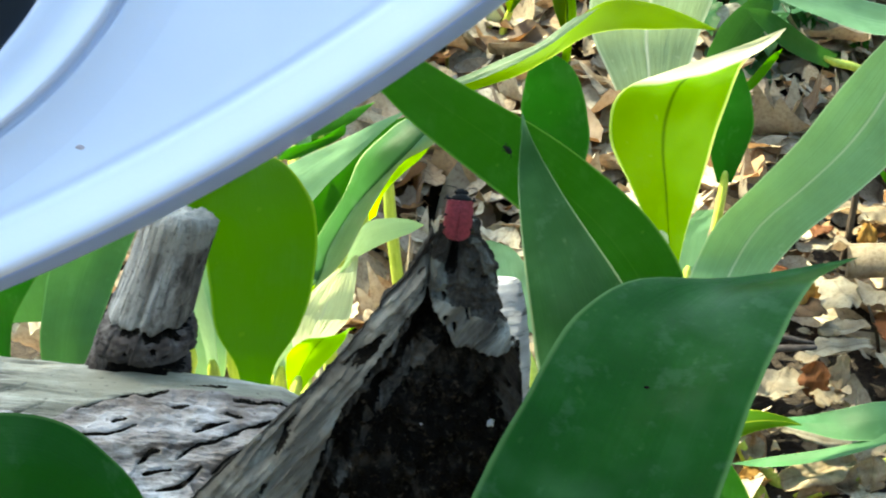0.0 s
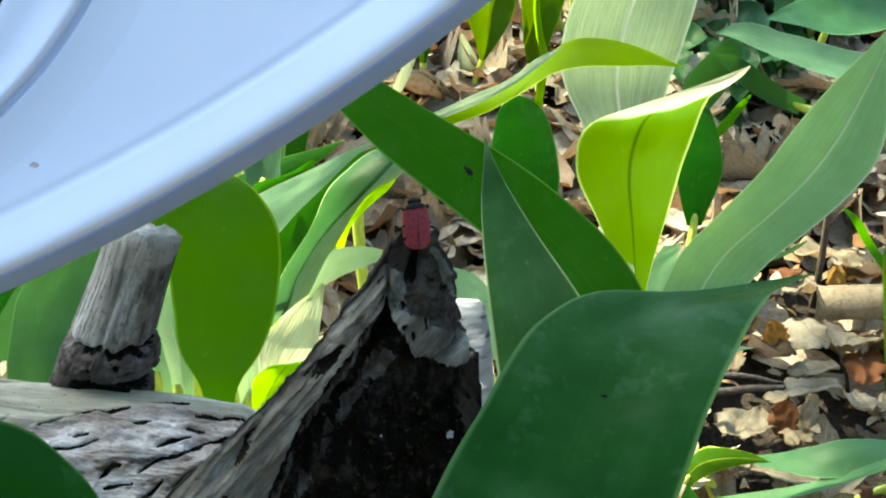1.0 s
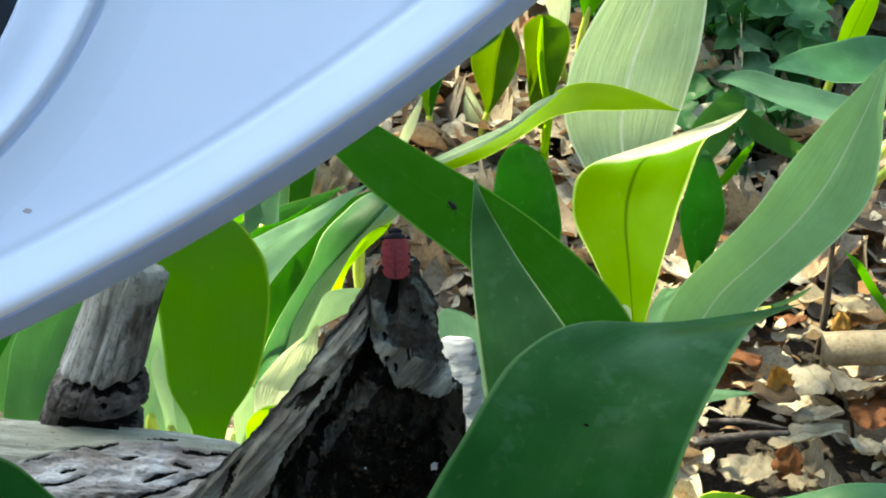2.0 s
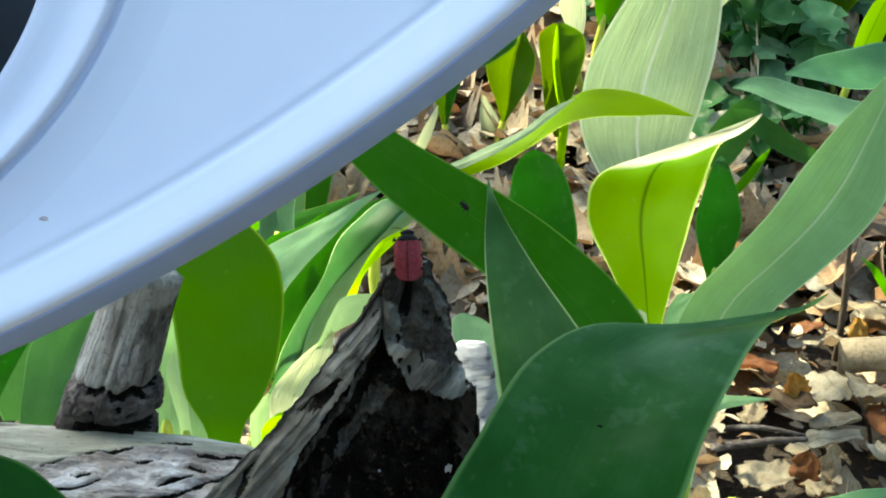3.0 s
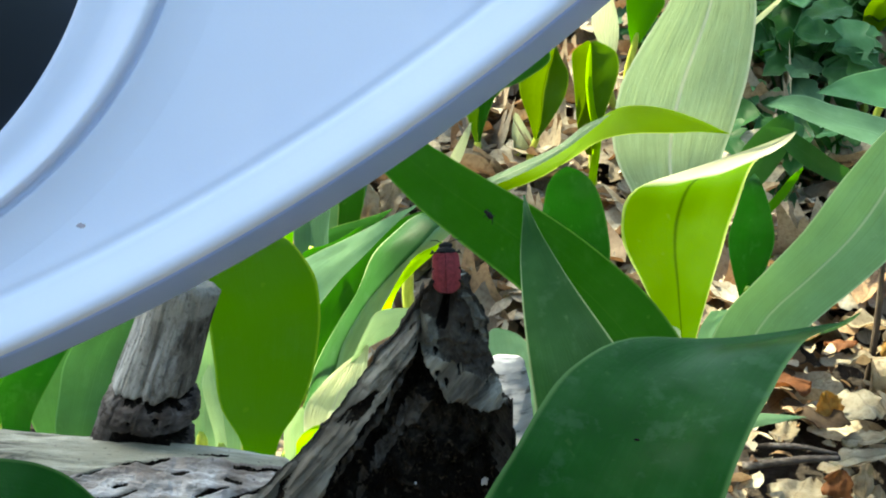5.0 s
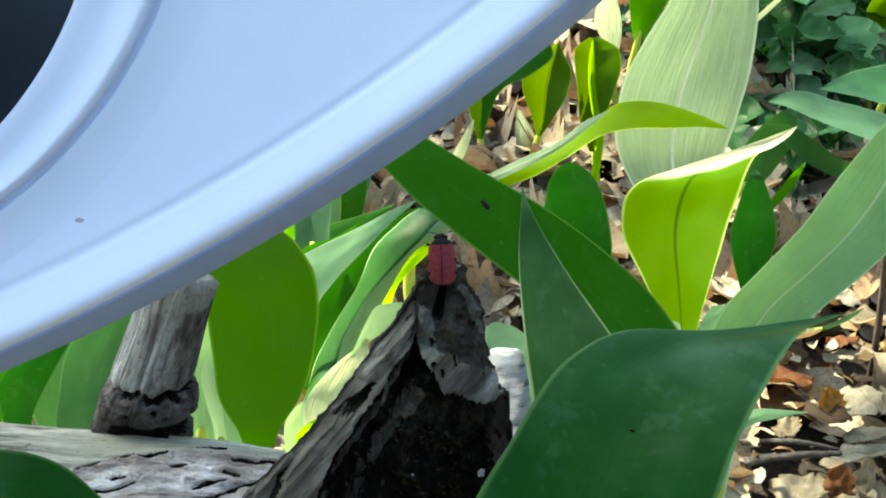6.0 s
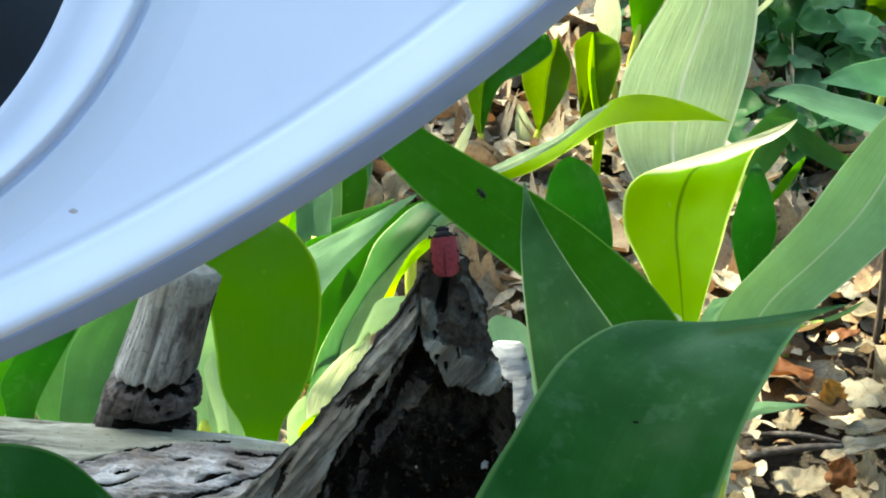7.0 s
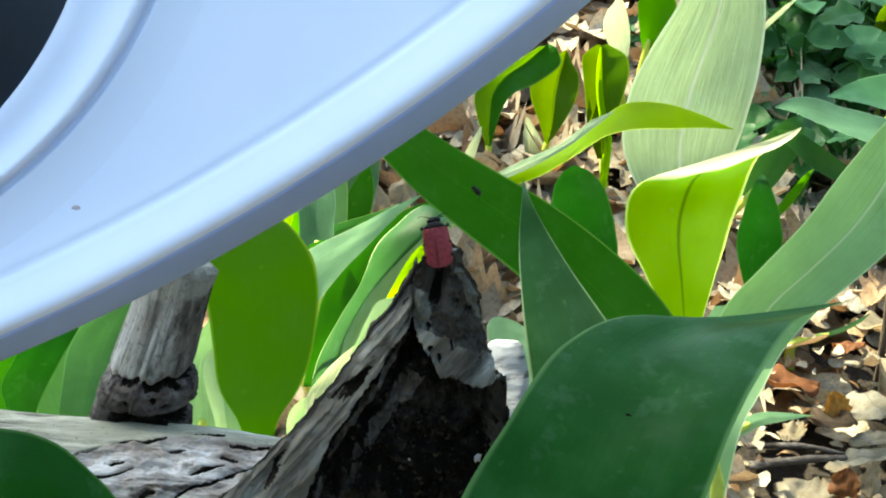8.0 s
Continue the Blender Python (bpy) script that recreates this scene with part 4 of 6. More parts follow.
def blade(plant, mat, camber, rows, stalked=True):
    """One blade of a shoot: rows of centre and half width in millimetres; stalked blades stand on a stalk of their own."""
    k = sum(1 for c in plant.children if c.name.startswith("leaf"))
    place = plant.location
    part("leaf", blade_bm(rows, camber, (rows[0][0] * 0.37 + rows[1][2]) % 17), LEAF[mat], plant)
    if stalked:
        base = Vector(rows[0][:3]) / 1000
        first = (Vector(rows[1][:3]) / 1000 - base).normalized()
        foot = Vector(place) + Vector((0.004 * (k - 0.5), 0.003 * k, 0))
        a = base + first * 0.006
        b = base - first * min(0.03, 0.35 * (base - foot).length)
        part("stem", tube_bm([a, base, b, foot.lerp(b, 0.35), foot], [0.0008, 0.0020, 0.0023, 0.0027, 0.0030], 8, 0.1, k), STALK, plant, "pale green stalk")


def folded_blade(plant, mats, rows, bow=0.10, stalked=True):
    """A blade folded along its midrib: rows of left edge, midrib and right edge in millimetres, one material for each half."""
    n, half = 40, 8
    s = spline(rows, n) / 1000.0
    pts = []
    for i in range(n):
        a, b, c = Vector(s[i][:3]), Vector(s[i][3:6]), Vector(s[i][6:])
        up = (a - b).cross(c - b)
        along = Vector(s[min(i + 1, n - 1)][3:6] - s[max(i - 1, 0)][3:6])
        row = []
        for edge, way in ((a, 1), (c, -1)):
            out = along.cross(edge - b) * way
            out = out.normalized() if out.length > 1e-12 else Vector((0, -1, 0))
            side = []
            for k in range(half + 1):
                u = k / half
                side.append(b.lerp(edge, u) + out * ((edge - b).length * (bow * math.sin(math.pi * u) + 0.03 * noise.noise(Vector((i * 0.2, u * 2 + way, s[0][0] * 90))))))
            row += list(reversed(side)) if way > 0 else side[1:]
        pts.append(row)
    bm = grid_bm(pts)
    bm.faces.ensure_lookup_table()
    for k, f in enumerate(bm.faces):
        f.material_index = int(k % (2 * half) >= half)
    ob = part("leaf", bm, LEAF[mats[0]], plant)
    ob.data.materials.append(LEAF[mats[1]])
    if stalked:
        base = Vector(rows[0][3:6]) / 1000
        first = (Vector(rows[1][3:6]) / 1000 - base).normalized()
        foot = Vector(plant.location)
        b = base - first * min(0.03, 0.35 * (base - foot).length)
        part("stem", tube_bm([base + first * 0.006, base, b, foot.lerp(b, 0.35), foot], [0.0008, 0.0018, 0.0021, 0.0025, 0.0028], 8, 0.1, 3), STALK, plant, "pale green stalk")


FRONT = lily_plant((0.003, 0.317, -0.022), "large dark green shoot leaf with a pointed drooping tip")
blade(FRONT, "leaf_deep", 0.10, [(1.6, 325.3, 238.5, 27.8, -0.5, 0.7), (15.6, 342.0, 251.3, 29.8, -0.5, 0.7), (25.5, 358.0, 262.0, 27.9, -0.5, 0.7), (34.1, 375.6, 269.8, 26.9, -0.4, 0.7), (41.1, 390.8, 273.5, 26.4, -0.4, 0.6), (49.4, 406.6, 275.1, 24.7, -1.0, -0.2), (59.5, 418.8, 274.3, 21.1, -0.8, -0.1), (75.4, 427.6, 270.9, 12.4, 1.4, -0.0), (97.8, 441.6, 266.5, 0.1, -0.0, 0.0)])
shoot = lily_plant((0.054, 0.485, -0.022), "pair of crossing dark green pointed shoot leaves")
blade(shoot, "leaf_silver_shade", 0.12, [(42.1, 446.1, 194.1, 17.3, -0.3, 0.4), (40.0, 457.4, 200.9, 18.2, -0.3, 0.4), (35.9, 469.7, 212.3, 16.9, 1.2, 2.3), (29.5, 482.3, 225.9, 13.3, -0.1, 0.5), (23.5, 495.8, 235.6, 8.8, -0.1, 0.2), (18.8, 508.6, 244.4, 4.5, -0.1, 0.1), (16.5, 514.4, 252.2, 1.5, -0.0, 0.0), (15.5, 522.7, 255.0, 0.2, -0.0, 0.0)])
blade(shoot, "leaf_mid", 0.10, [(65.8, 524.7, 166.9, 5.3, 2.0, 3.0), (55.1, 533.6, 187.0, 14.0, 0.8, 1.8), (41.2, 535.5, 205.9, 15.0, 1.7, 3.0), (24.8, 535.8, 222.6, 13.0, 2.7, 4.2), (7.2, 535.2, 237.8, 11.1, 3.0, 4.6), (-8.3, 533.2, 251.3, 9.1, 2.6, 3.9), (-24.0, 532.2, 266.1, 6.5, 1.7, 2.6), (-38.6, 534.3, 276.8, 3.2, 0.7, 1.1), (-50.1, 540.0, 284.1, 0.2, -0.0, 0.0)])
shoot = lily_plant((0.079, 0.610, -0.022), "bright yellow-green shoot with a folded sunlit leaf")
blade(shoot, "leaf_cup", 0.10, [(76.4, 601.0, 136.0, 2.0, -0.0, 0.0), (75.5, 610.9, 146.2, 6.2, -0.1, 0.1), (74.7, 622.9, 157.4, 12.5, 0.4, 1.1), (74.1, 635.2, 165.6, 17.7, 0.6, 1.6), (75.8, 645.2, 173.4, 21.1, 2.3, 1.6), (81.5, 655.5, 181.0, 22.1, 4.5, 2.9), (94.7, 672.0, 177.8, 18.6, 6.4, 1.1), (109.6, 684.5, 177.7, 11.1, 4.4, 0.6), (124.4, 694.0, 180.3, 0.2, -0.0, 0.0)])
blade(shoot, "leaf_silver", 0.05, [(86.6, 630.2, 108.7, 4.2, -0.1, 0.1), (88.8, 636.4, 117.2, 4.4, -0.1, 0.1), (91.3, 642.6, 125.8, 4.9, 0.6, 1.0), (94.0, 645.9, 130.4, 3.4, 0.1, 0.3)])
blade(shoot, "leaf_pale", 0.05, [(74.0, 600.0, 143.0, 1.4, -0.0, 0.0), (72.6, 602.7, 146.7, 2.0, -0.0, 0.0), (72.0, 604.7, 149.4, 2.2, 0.1, 0.2), (71.9, 605.8, 150.9, 0.2, -0.0, 0.0)], False)
shoot = lily_plant((0.106, 0.900, -0.022), "tall shoot with a pale silvery green sunlit leaf")
blade(shoot, "leaf_pale", 0.06, [(105.7, 900.1, 2.0, 11.5, 0.9, 1.2), (103.4, 903.5, 26.0, 19.7, 1.4, 1.7), (101.2, 908.4, 43.0, 26.2, 1.5, 1.7), (101.6, 908.8, 62.2, 30.2, 0.8, 0.4), (105.0, 910.3, 83.0, 31.0, 0.4, -0.2), (110.7, 911.9, 104.0, 27.8, 0.4, -0.1), (116.4, 913.8, 125.2, 22.6, 0.7, 0.5), (119.1, 915.3, 146.2, 14.9, 0.9, 1.1), (121.8, 924.8, 161.0, 4.1, 0.1, -0.0), (123.1, 930.7, 170.1, 0.3, 0.0, -0.0)])
shoot = lily_plant((-0.010, 0.681, -0.022), "yellow-green shoot leaf arching over to one side")
blade(shoot, "leaf_young2", 0.16, [(-12.1, 699.6, 132.4, -2.8, 1.0, 1.2), (-5.2, 697.0, 146.6, -2.5, 1.7, 2.3), (7.7, 695.5, 153.7, -2.6, 1.5, 2.0), (22.8, 696.9, 160.6, -2.4, 4.2, 1.3), (36.1, 698.7, 167.9, -2.7, 5.7, -1.0), (47.2, 700.8, 175.6, -1.9, 8.3, -1.7), (58.9, 699.2, 182.6, -1.5, 9.8, 0.3), (73.8, 696.6, 184.1, -1.4, 7.5, 1.5), (86.5, 695.1, 182.5, -0.2, 3.4, 1.2), (98.9, 692.7, 179.8, 0.2, -0.0, 0.0)])
blade(shoot, "leaf_pale", 0.05, [(-7.9, 694.8, 150.3, -0.6, 0.5, 0.7), (5.7, 693.7, 156.4, -1.1, 0.8, 1.0), (21.2, 694.0, 164.3, -1.2, 1.0, 1.2), (34.3, 695.9, 171.0, -1.3, 0.5, 0.6), (45.2, 699.6, 178.3, -1.1, 0.6, 0.8), (54.8, 702.9, 183.1, 0.2, -0.0, 0.0)], False)
shoot = lily_plant((0.047, 0.771, -0.022), "short shoot with a rounded dark green leaf")
blade(shoot, "leaf_deep", 0.10, [(47.0, 771.0, 36.8, 5.1, -0.8, -0.9), (48.0, 775.1, 67.7, 14.1, -1.0, -0.7), (46.2, 777.4, 87.6, 14.2, -0.6, -0.2), (44.4, 777.3, 104.4, 11.0, -0.2, 0.3), (42.8, 777.2, 112.6, 6.1, 0.1, 0.4), (41.8, 774.6, 117.4, 0.2, -0.0, 0.0)])
shoot = lily_plant((0.078, 0.556, -0.022), "tall shoot with a long leaning blue-green leaf")
blade(shoot, "leaf_fresh", 0.12, [(67.2, 512.0, 115.3, 8.7, 0.0, 0.1), (72.2, 527.0, 130.8, 10.6, 0.0, 1.9), (77.6, 542.0, 146.2, 11.0, 0.0, 3.1), (84.5, 555.0, 156.8, 12.1, 0.0, 0.1), (91.2, 566.3, 165.5, 12.9, -0.5, -0.1), (99.2, 570.2, 179.6, 14.5, -1.3, -1.2), (111.3, 572.8, 192.2, 15.3, -1.6, -1.5), (123.9, 576.1, 205.6, 15.0, -2.2, -2.4), (132.9, 579.5, 219.1, 13.1, -3.7, -4.5), (139.5, 583.3, 233.1, 8.9, -3.2, -4.0), (144.4, 586.1, 245.5, 4.2, -2.2, -2.8), (148.6, 589.6, 259.0, 0.2, -0.0, 0.0)])
shoot = lily_plant((-0.070, 0.471, -0.022), "shoot with a broad bright green backlit leaf")
blade(shoot, "leaf_scorched", 0.08, [(-59.6, 460.8, 192.8, 3.0, -0.0, 0.1), (-58.9, 461.4, 210.4, 5.2, 0.2, 0.4), (-58.7, 465.6, 219.6, 11.2, -0.2, 0.2), (-57.4, 471.4, 231.0, 14.2, -0.2, 0.3), (-57.8, 477.7, 242.8, 16.0, 0.2, 1.0), (-60.9, 481.6, 251.4, 17.6, 0.2, 1.0), (-61.4, 486.4, 257.9, 13.0, 0.3, 0.9), (-59.2, 490.8, 260.7, 5.1, 0.1, 0.3), (-59.0, 493.6, 261.0, 0.2, -0.0, 0.0)])
blade(shoot, "leaf_pale", 0.10, [(-80.3, 481.0, 254.8, 0.8, 0.3, 0.5), (-75.4, 482.8, 257.4, -0.5, 0.6, 0.7), (-70.0, 483.5, 258.6, -0.9, 0.7, 0.9), (-65.9, 485.1, 261.0, -0.8, 0.7, 0.9), (-63.0, 486.6, 263.2, 0.2, -0.0, 0.0)], False)
shoot = lily_plant((-0.055, 0.594, -0.022), "clump of blue-green leaves leaning over each other")
blade(shoot, "leaf_silver", 0.06, [(-71.0, 595.7, 143.3, -5.0, 3.7, 5.9), (-60.1, 594.6, 169.2, -4.7, 4.1, 6.6), (-50.0, 595.8, 180.1, -3.1, 3.1, 4.9), (-38.1, 596.3, 189.8, -1.2, 2.1, 3.3), (-26.4, 596.9, 199.8, -1.2, 0.6, 1.0), (-16.0, 596.2, 207.6, 0.2, 0.0, -0.0)])
# left half: darker copy of leaf_silver, its shade put into the colour
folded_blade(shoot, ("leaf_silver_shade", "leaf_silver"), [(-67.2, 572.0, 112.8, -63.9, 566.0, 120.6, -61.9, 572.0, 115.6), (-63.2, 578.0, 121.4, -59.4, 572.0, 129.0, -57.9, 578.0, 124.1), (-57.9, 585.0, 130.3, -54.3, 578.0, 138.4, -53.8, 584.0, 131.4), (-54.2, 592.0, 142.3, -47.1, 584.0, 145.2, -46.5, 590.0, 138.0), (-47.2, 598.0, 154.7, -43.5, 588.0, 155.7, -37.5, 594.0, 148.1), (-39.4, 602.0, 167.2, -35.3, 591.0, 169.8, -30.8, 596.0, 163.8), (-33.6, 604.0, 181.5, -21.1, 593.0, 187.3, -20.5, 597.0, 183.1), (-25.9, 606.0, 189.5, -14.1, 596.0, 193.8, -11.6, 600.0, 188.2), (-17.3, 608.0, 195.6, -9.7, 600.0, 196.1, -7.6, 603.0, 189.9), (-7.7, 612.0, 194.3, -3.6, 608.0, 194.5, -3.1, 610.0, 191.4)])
blade(shoot, "leaf_mid", 0.05, [(-55.8, 597.0, 126.3, 5.0, 0.1, -0.0), (-51.1, 598.6, 147.4, 5.0, 0.1, -0.0), (-44.7, 603.6, 164.2, 6.7, 0.5, 0.6), (-32.8, 606.8, 178.3, 4.9, -0.2, -0.4), (-20.9, 608.6, 190.0, 4.9, -0.7, -1.3), (-14.0, 607.8, 197.9, 0.2, 0.0, -0.0)])
blade(shoot, "leaf_young", 0.05, [(-33.4, 606.5, 149.9, 5.0, 2.5, 3.8), (-28.3, 609.4, 163.6, 3.0, -0.2, -0.4), (-21.4, 610.0, 173.6, 2.8, -0.9, -1.5), (-14.4, 608.7, 180.7, 1.8, -0.8, -1.3), (-8.2, 607.4, 187.9, 0.2, 0.0, -0.0)])
shoot = lily_plant((-0.040, 0.528, -0.022), "low shoot with pale sunlit yellow-green leaves")
blade(shoot, "leaf_cream", 0.10, [(-49.2, 530.0, 147.6, 3.6, 0.0, -0.6), (-48.5, 540.0, 152.5, 5.5, 0.0, 0.1), (-45.0, 546.0, 158.3, 9.1, 0.0, 0.1), (-41.9, 550.0, 165.1, 7.6, 0.0, 0.7), (-37.9, 552.0, 173.3, 4.7, 0.0, 2.0), (-34.7, 553.0, 177.5, 1.7, 0.0, 1.2), (-33.7, 553.0, 179.5, 0.1, 0.0, 0.1)])
blade(shoot, "leaf_mint", 0.14, [(-38.5, 552.0, 172.8, 0.7, 0.0, 0.0), (-36.0, 552.5, 177.3, 1.2, 0.5, -0.4), (-33.3, 555.0, 180.6, 1.2, 1.0, -3.4), (-29.6, 558.0, 183.7, 1.4, 1.0, -5.7), (-23.4, 560.0, 184.8, 0.9, 1.0, -5.2), (-16.6, 561.5, 185.1, 0.5, 0.5, -3.2), (-12.0, 562.0, 185.0, 0.0, 0.0, -0.2)], False)
blade(shoot, "leaf_young", 0.16, [(-52.0, 513.0, 155.1, 1.9, 0.0, 0.0), (-51.0, 515.0, 159.5, 3.6, 0.0, -0.6), (-48.4, 517.0, 165.2, 6.3, 0.0, 0.1), (-44.8, 518.0, 171.0, 8.4, 0.0, 1.9), (-42.0, 519.0, 173.5, 7.0, 0.0, 2.2), (-37.4, 520.0, 174.0, 3.3, 0.0, 1.5), (-33.1, 520.0, 176.8, 0.1, 0.0, 0.1)])
blade(shoot, "leaf_mint", 0.14, [(-75.3, 500.0, 174.0, 1.7, 0.0, 0.0), (-75.8, 500.0, 183.5, 1.8, 0.0, -0.3), (-76.8, 500.0, 192.6, 2.3, 0.0, -0.8), (-77.8, 500.0, 201.5, 2.1, 0.0, -1.4), (-77.2, 500.0, 209.5, 0.2, 0.0, -0.2)])
blade(shoot, "leaf_silver", 0.14, [(-84.6, 520.0, 162.9, 1.5, 0.0, 0.0), (-84.6, 520.0, 173.9, 1.6, 0.0, -0.2), (-84.7, 520.0, 182.5, 1.2, 0.0, -0.4), (-83.4, 520.0, 191.5, 0.2, 0.0, -0.1)])
blade(shoot, "leaf_mint", 0.14, [(-59.9, 560.0, 119.7, 2.4, 0.0, 0.0), (-58.9, 560.0, 135.0, 4.1, 0.0, 0.6), (-57.9, 560.0, 143.6, 3.5, 0.0, 0.8), (-56.1, 560.0, 148.8, 0.1, 0.0, 0.0)])
blade(shoot, "leaf_young2", 0.14, [(-58.4, 575.0, 115.3, 1.3, 0.0, 0.0), (-55.6, 575.0, 128.4, 2.5, 0.0, 0.6), (-52.2, 575.0, 140.3, 2.5, 0.0, 0.2), (-48.3, 575.0, 149.6, 0.1, 0.0, 0.0)])
blade(shoot, "leaf_silver", 0.05, [(17.5, 527.6, 168.7, 6.3, -0.1, 0.1), (15.6, 533.9, 177.3, 7.2, -0.1, 0.2), (13.4, 538.7, 183.7, 7.4, -0.6, -0.5), (12.4, 541.9, 188.0, 7.2, -1.2, -1.3), (11.2, 544.1, 190.9, 4.2, -0.6, -0.6), (9.1, 544.9, 192.0, 0.2, -0.0, 0.0)])
shoot = lily_plant((-0.146, 0.560, -0.022), "green shoot leaves behind the grey limb")
blade(shoot, "leaf_teal", 0.08, [(-129.7, 535.5, 122.4, 4.7, -0.1, 0.1), (-127.9, 542.1, 148.3, 8.6, -0.1, 0.2), (-123.8, 547.9, 164.9, 10.6, -0.2, 0.2), (-119.2, 551.1, 177.9, 11.5, 0.1, 0.6), (-112.4, 552.9, 189.1, 9.9, 0.6, 1.3), (-102.8, 554.5, 200.2, 6.2, 1.2, 1.9), (-95.1, 556.9, 212.2, 0.2, -0.0, 0.0)])
blade(shoot, "leaf_deep", 0.08, [(-161.8, 585.2, 101.6, 4.1, 0.1, -0.0), (-160.4, 586.0, 121.4, 5.3, 0.1, -0.0), (-157.3, 583.4, 135.8, 8.2, 0.1, -0.0), (-149.6, 581.2, 150.7, 8.8, 0.7, 0.8), (-141.8, 583.5, 163.4, 7.7, 0.6, 0.8), (-137.0, 587.3, 178.4, 0.2, 0.0, -0.0)])
shoot = lily_plant((-0.067, 0.333, -0.022), "dark green leaf tip close before the limb")
blade(shoot, "leaf_deep", 0.10, [(-67.2, 353.1, 228.0, -2.0, -1.4, -2.2), (-76.7, 351.2, 253.1, -2.5, -4.8, -7.5), (-83.7, 351.5, 263.1, -2.2, -6.2, -9.7), (-91.7, 352.3, 270.0, -1.2, -7.0, -10.9), (-100.3, 352.2, 273.9, -0.9, -6.9, -10.8), (-110.0, 348.5, 277.6, -0.6, -6.7, -10.5), (-121.6, 345.1, 282.0, 0.0, -4.8, -7.5), (-135.9, 341.5, 286.0, 0.1, 0.0, -0.0)])
shoot = lily_plant((0.136, 0.640, -0.022), "low blue-green leaves spreading over dead leaves")
blade(shoot, "leaf_teal", 0.14, [(131.7, 647.9, 23.2, -0.2, 0.7, 0.9), (142.8, 647.2, 22.8, 0.1, 4.6, -0.4), (157.3, 643.0, 26.1, -0.2, 7.3, 1.4), (172.4, 640.7, 30.5, -0.1, 8.3, 2.8), (190.0, 639.8, 33.3, 0.0, 7.1, 1.2), (208.0, 636.0, 37.4, 0.2, -0.0, 0.0)])
blade(shoot, "leaf_ribbed", 0.14, [(107.7, 643.3, 12.6, -0.6, 2.4, 3.2), (114.0, 644.3, 22.6, -0.4, 3.5, 4.8), (123.9, 643.5, 27.0, -0.3, 2.5, 3.4), (134.9, 641.7, 28.5, -0.2, 1.2, 1.6), (142.1, 639.2, 28.7, 0.2, -0.0, 0.0)])
blade(shoot, "leaf_teal", 0.14, [(228.0, 630.6, 51.2, -1.1, 1.3, 1.8), (207.0, 630.0, 42.7, -1.1, 1.3, 1.8), (187.8, 631.1, 35.7, -0.1, 3.7, -0.9), (167.3, 630.9, 26.2, 0.2, 3.7, -0.8), (148.2, 631.4, 19.3, 0.2, 3.2, 0.1), (128.3, 632.1, 15.0, 0.1, 2.6, 0.2), (113.0, 632.0, 14.2, 0.2, -0.0, 0.0)])
blade(shoot, "leaf_silver", 0.10, [(109.7, 693.2, 37.5, -1.0, 1.8, 2.8), (119.3, 694.2, 41.8, -0.5, 1.5, 2.4), (128.5, 693.4, 43.8, -0.5, 1.0, 1.5), (140.9, 692.3, 45.4, 0.2, 0.0, -0.0)])
blade(shoot, "leaf_mid", 0.10, [(104.1, 584.2, 13.0, 14.1, -0.2, 0.3), (105.3, 593.8, 26.1, 11.0, 0.5, 1.1), (105.2, 601.5, 36.6, 6.3, -0.7, -0.7), (103.3, 607.9, 45.3, 0.2, -0.0, 0.0)])
shoot = lily_plant((0.0388, 0.962, -0.022), "young yellow-green shoot among fallen leaves")
# darker right half stands for the side turned from the sun
folded_blade(shoot, ("leaf_shoot", "leaf_olive"), [(34.9, 966.0, 22.2, 36.1, 972.0, 18.5, 36.9, 966.0, 22.2), (31.1, 966.0, 35.5, 38.3, 972.0, 28.4, 42.7, 966.0, 31.7), (26.6, 966.0, 50.3, 39.3, 972.0, 43.4, 49.9, 966.0, 46.6), (27.1, 966.0, 62.3, 41.0, 972.0, 57.3, 52.1, 966.0, 60.4), (34.6, 966.0, 70.4, 43.8, 972.0, 67.3, 48.4, 966.0, 69.5), (44.1, 966.0, 77.6, 44.9, 972.0, 74.9, 44.9, 966.0, 77.6)], 0.06)
shoot = lily_plant((0.0690, 0.946, -0.022), "young yellow-green shoot among fallen leaves")
# here too the right half carries its shade in a darker green
folded_blade(shoot, ("leaf_shoot", "leaf_olive"), [(62.0, 950.0, 21.9, 65.4, 957.0, 17.8, 66.5, 950.0, 21.9), (56.6, 950.0, 38.7, 64.4, 957.0, 32.9, 68.7, 950.0, 38.7), (54.1, 950.0, 60.7, 63.4, 957.0, 55.1, 75.8, 950.0, 66.0), (52.3, 950.0, 78.8, 62.0, 957.0, 74.1, 76.2, 950.0, 78.7), (54.2, 950.0, 84.2, 62.1, 957.0, 79.7, 72.9, 950.0, 84.2), (59.8, 950.0, 89.0, 62.3, 957.0, 84.5, 64.9, 950.0, 89.0)], 0.06)
blade(shoot, "leaf_young", 0.30, [(63.9, 944.0, -0.6, 1.8, 0.0, -0.0), (64.8, 944.0, 9.1, 2.1, 0.0, -0.0), (66.4, 944.0, 24.6, 2.1, 0.0, -0.0), (66.6, 944.0, 38.1, 2.1, 0.0, -0.0), (63.5, 944.0, 51.5, 1.9, 0.0, -0.0), (61.3, 944.0, 66.3, 1.7, 0.0, -0.0), (60.9, 944.0, 79.3, 1.4, 0.0, -0.0), (61.2, 944.0, 90.2, 0.3, 0.0, -0.0)], False)
shoot = lily_plant((0.099, 1.064, -0.022), "young yellow-green shoot among fallen leaves")
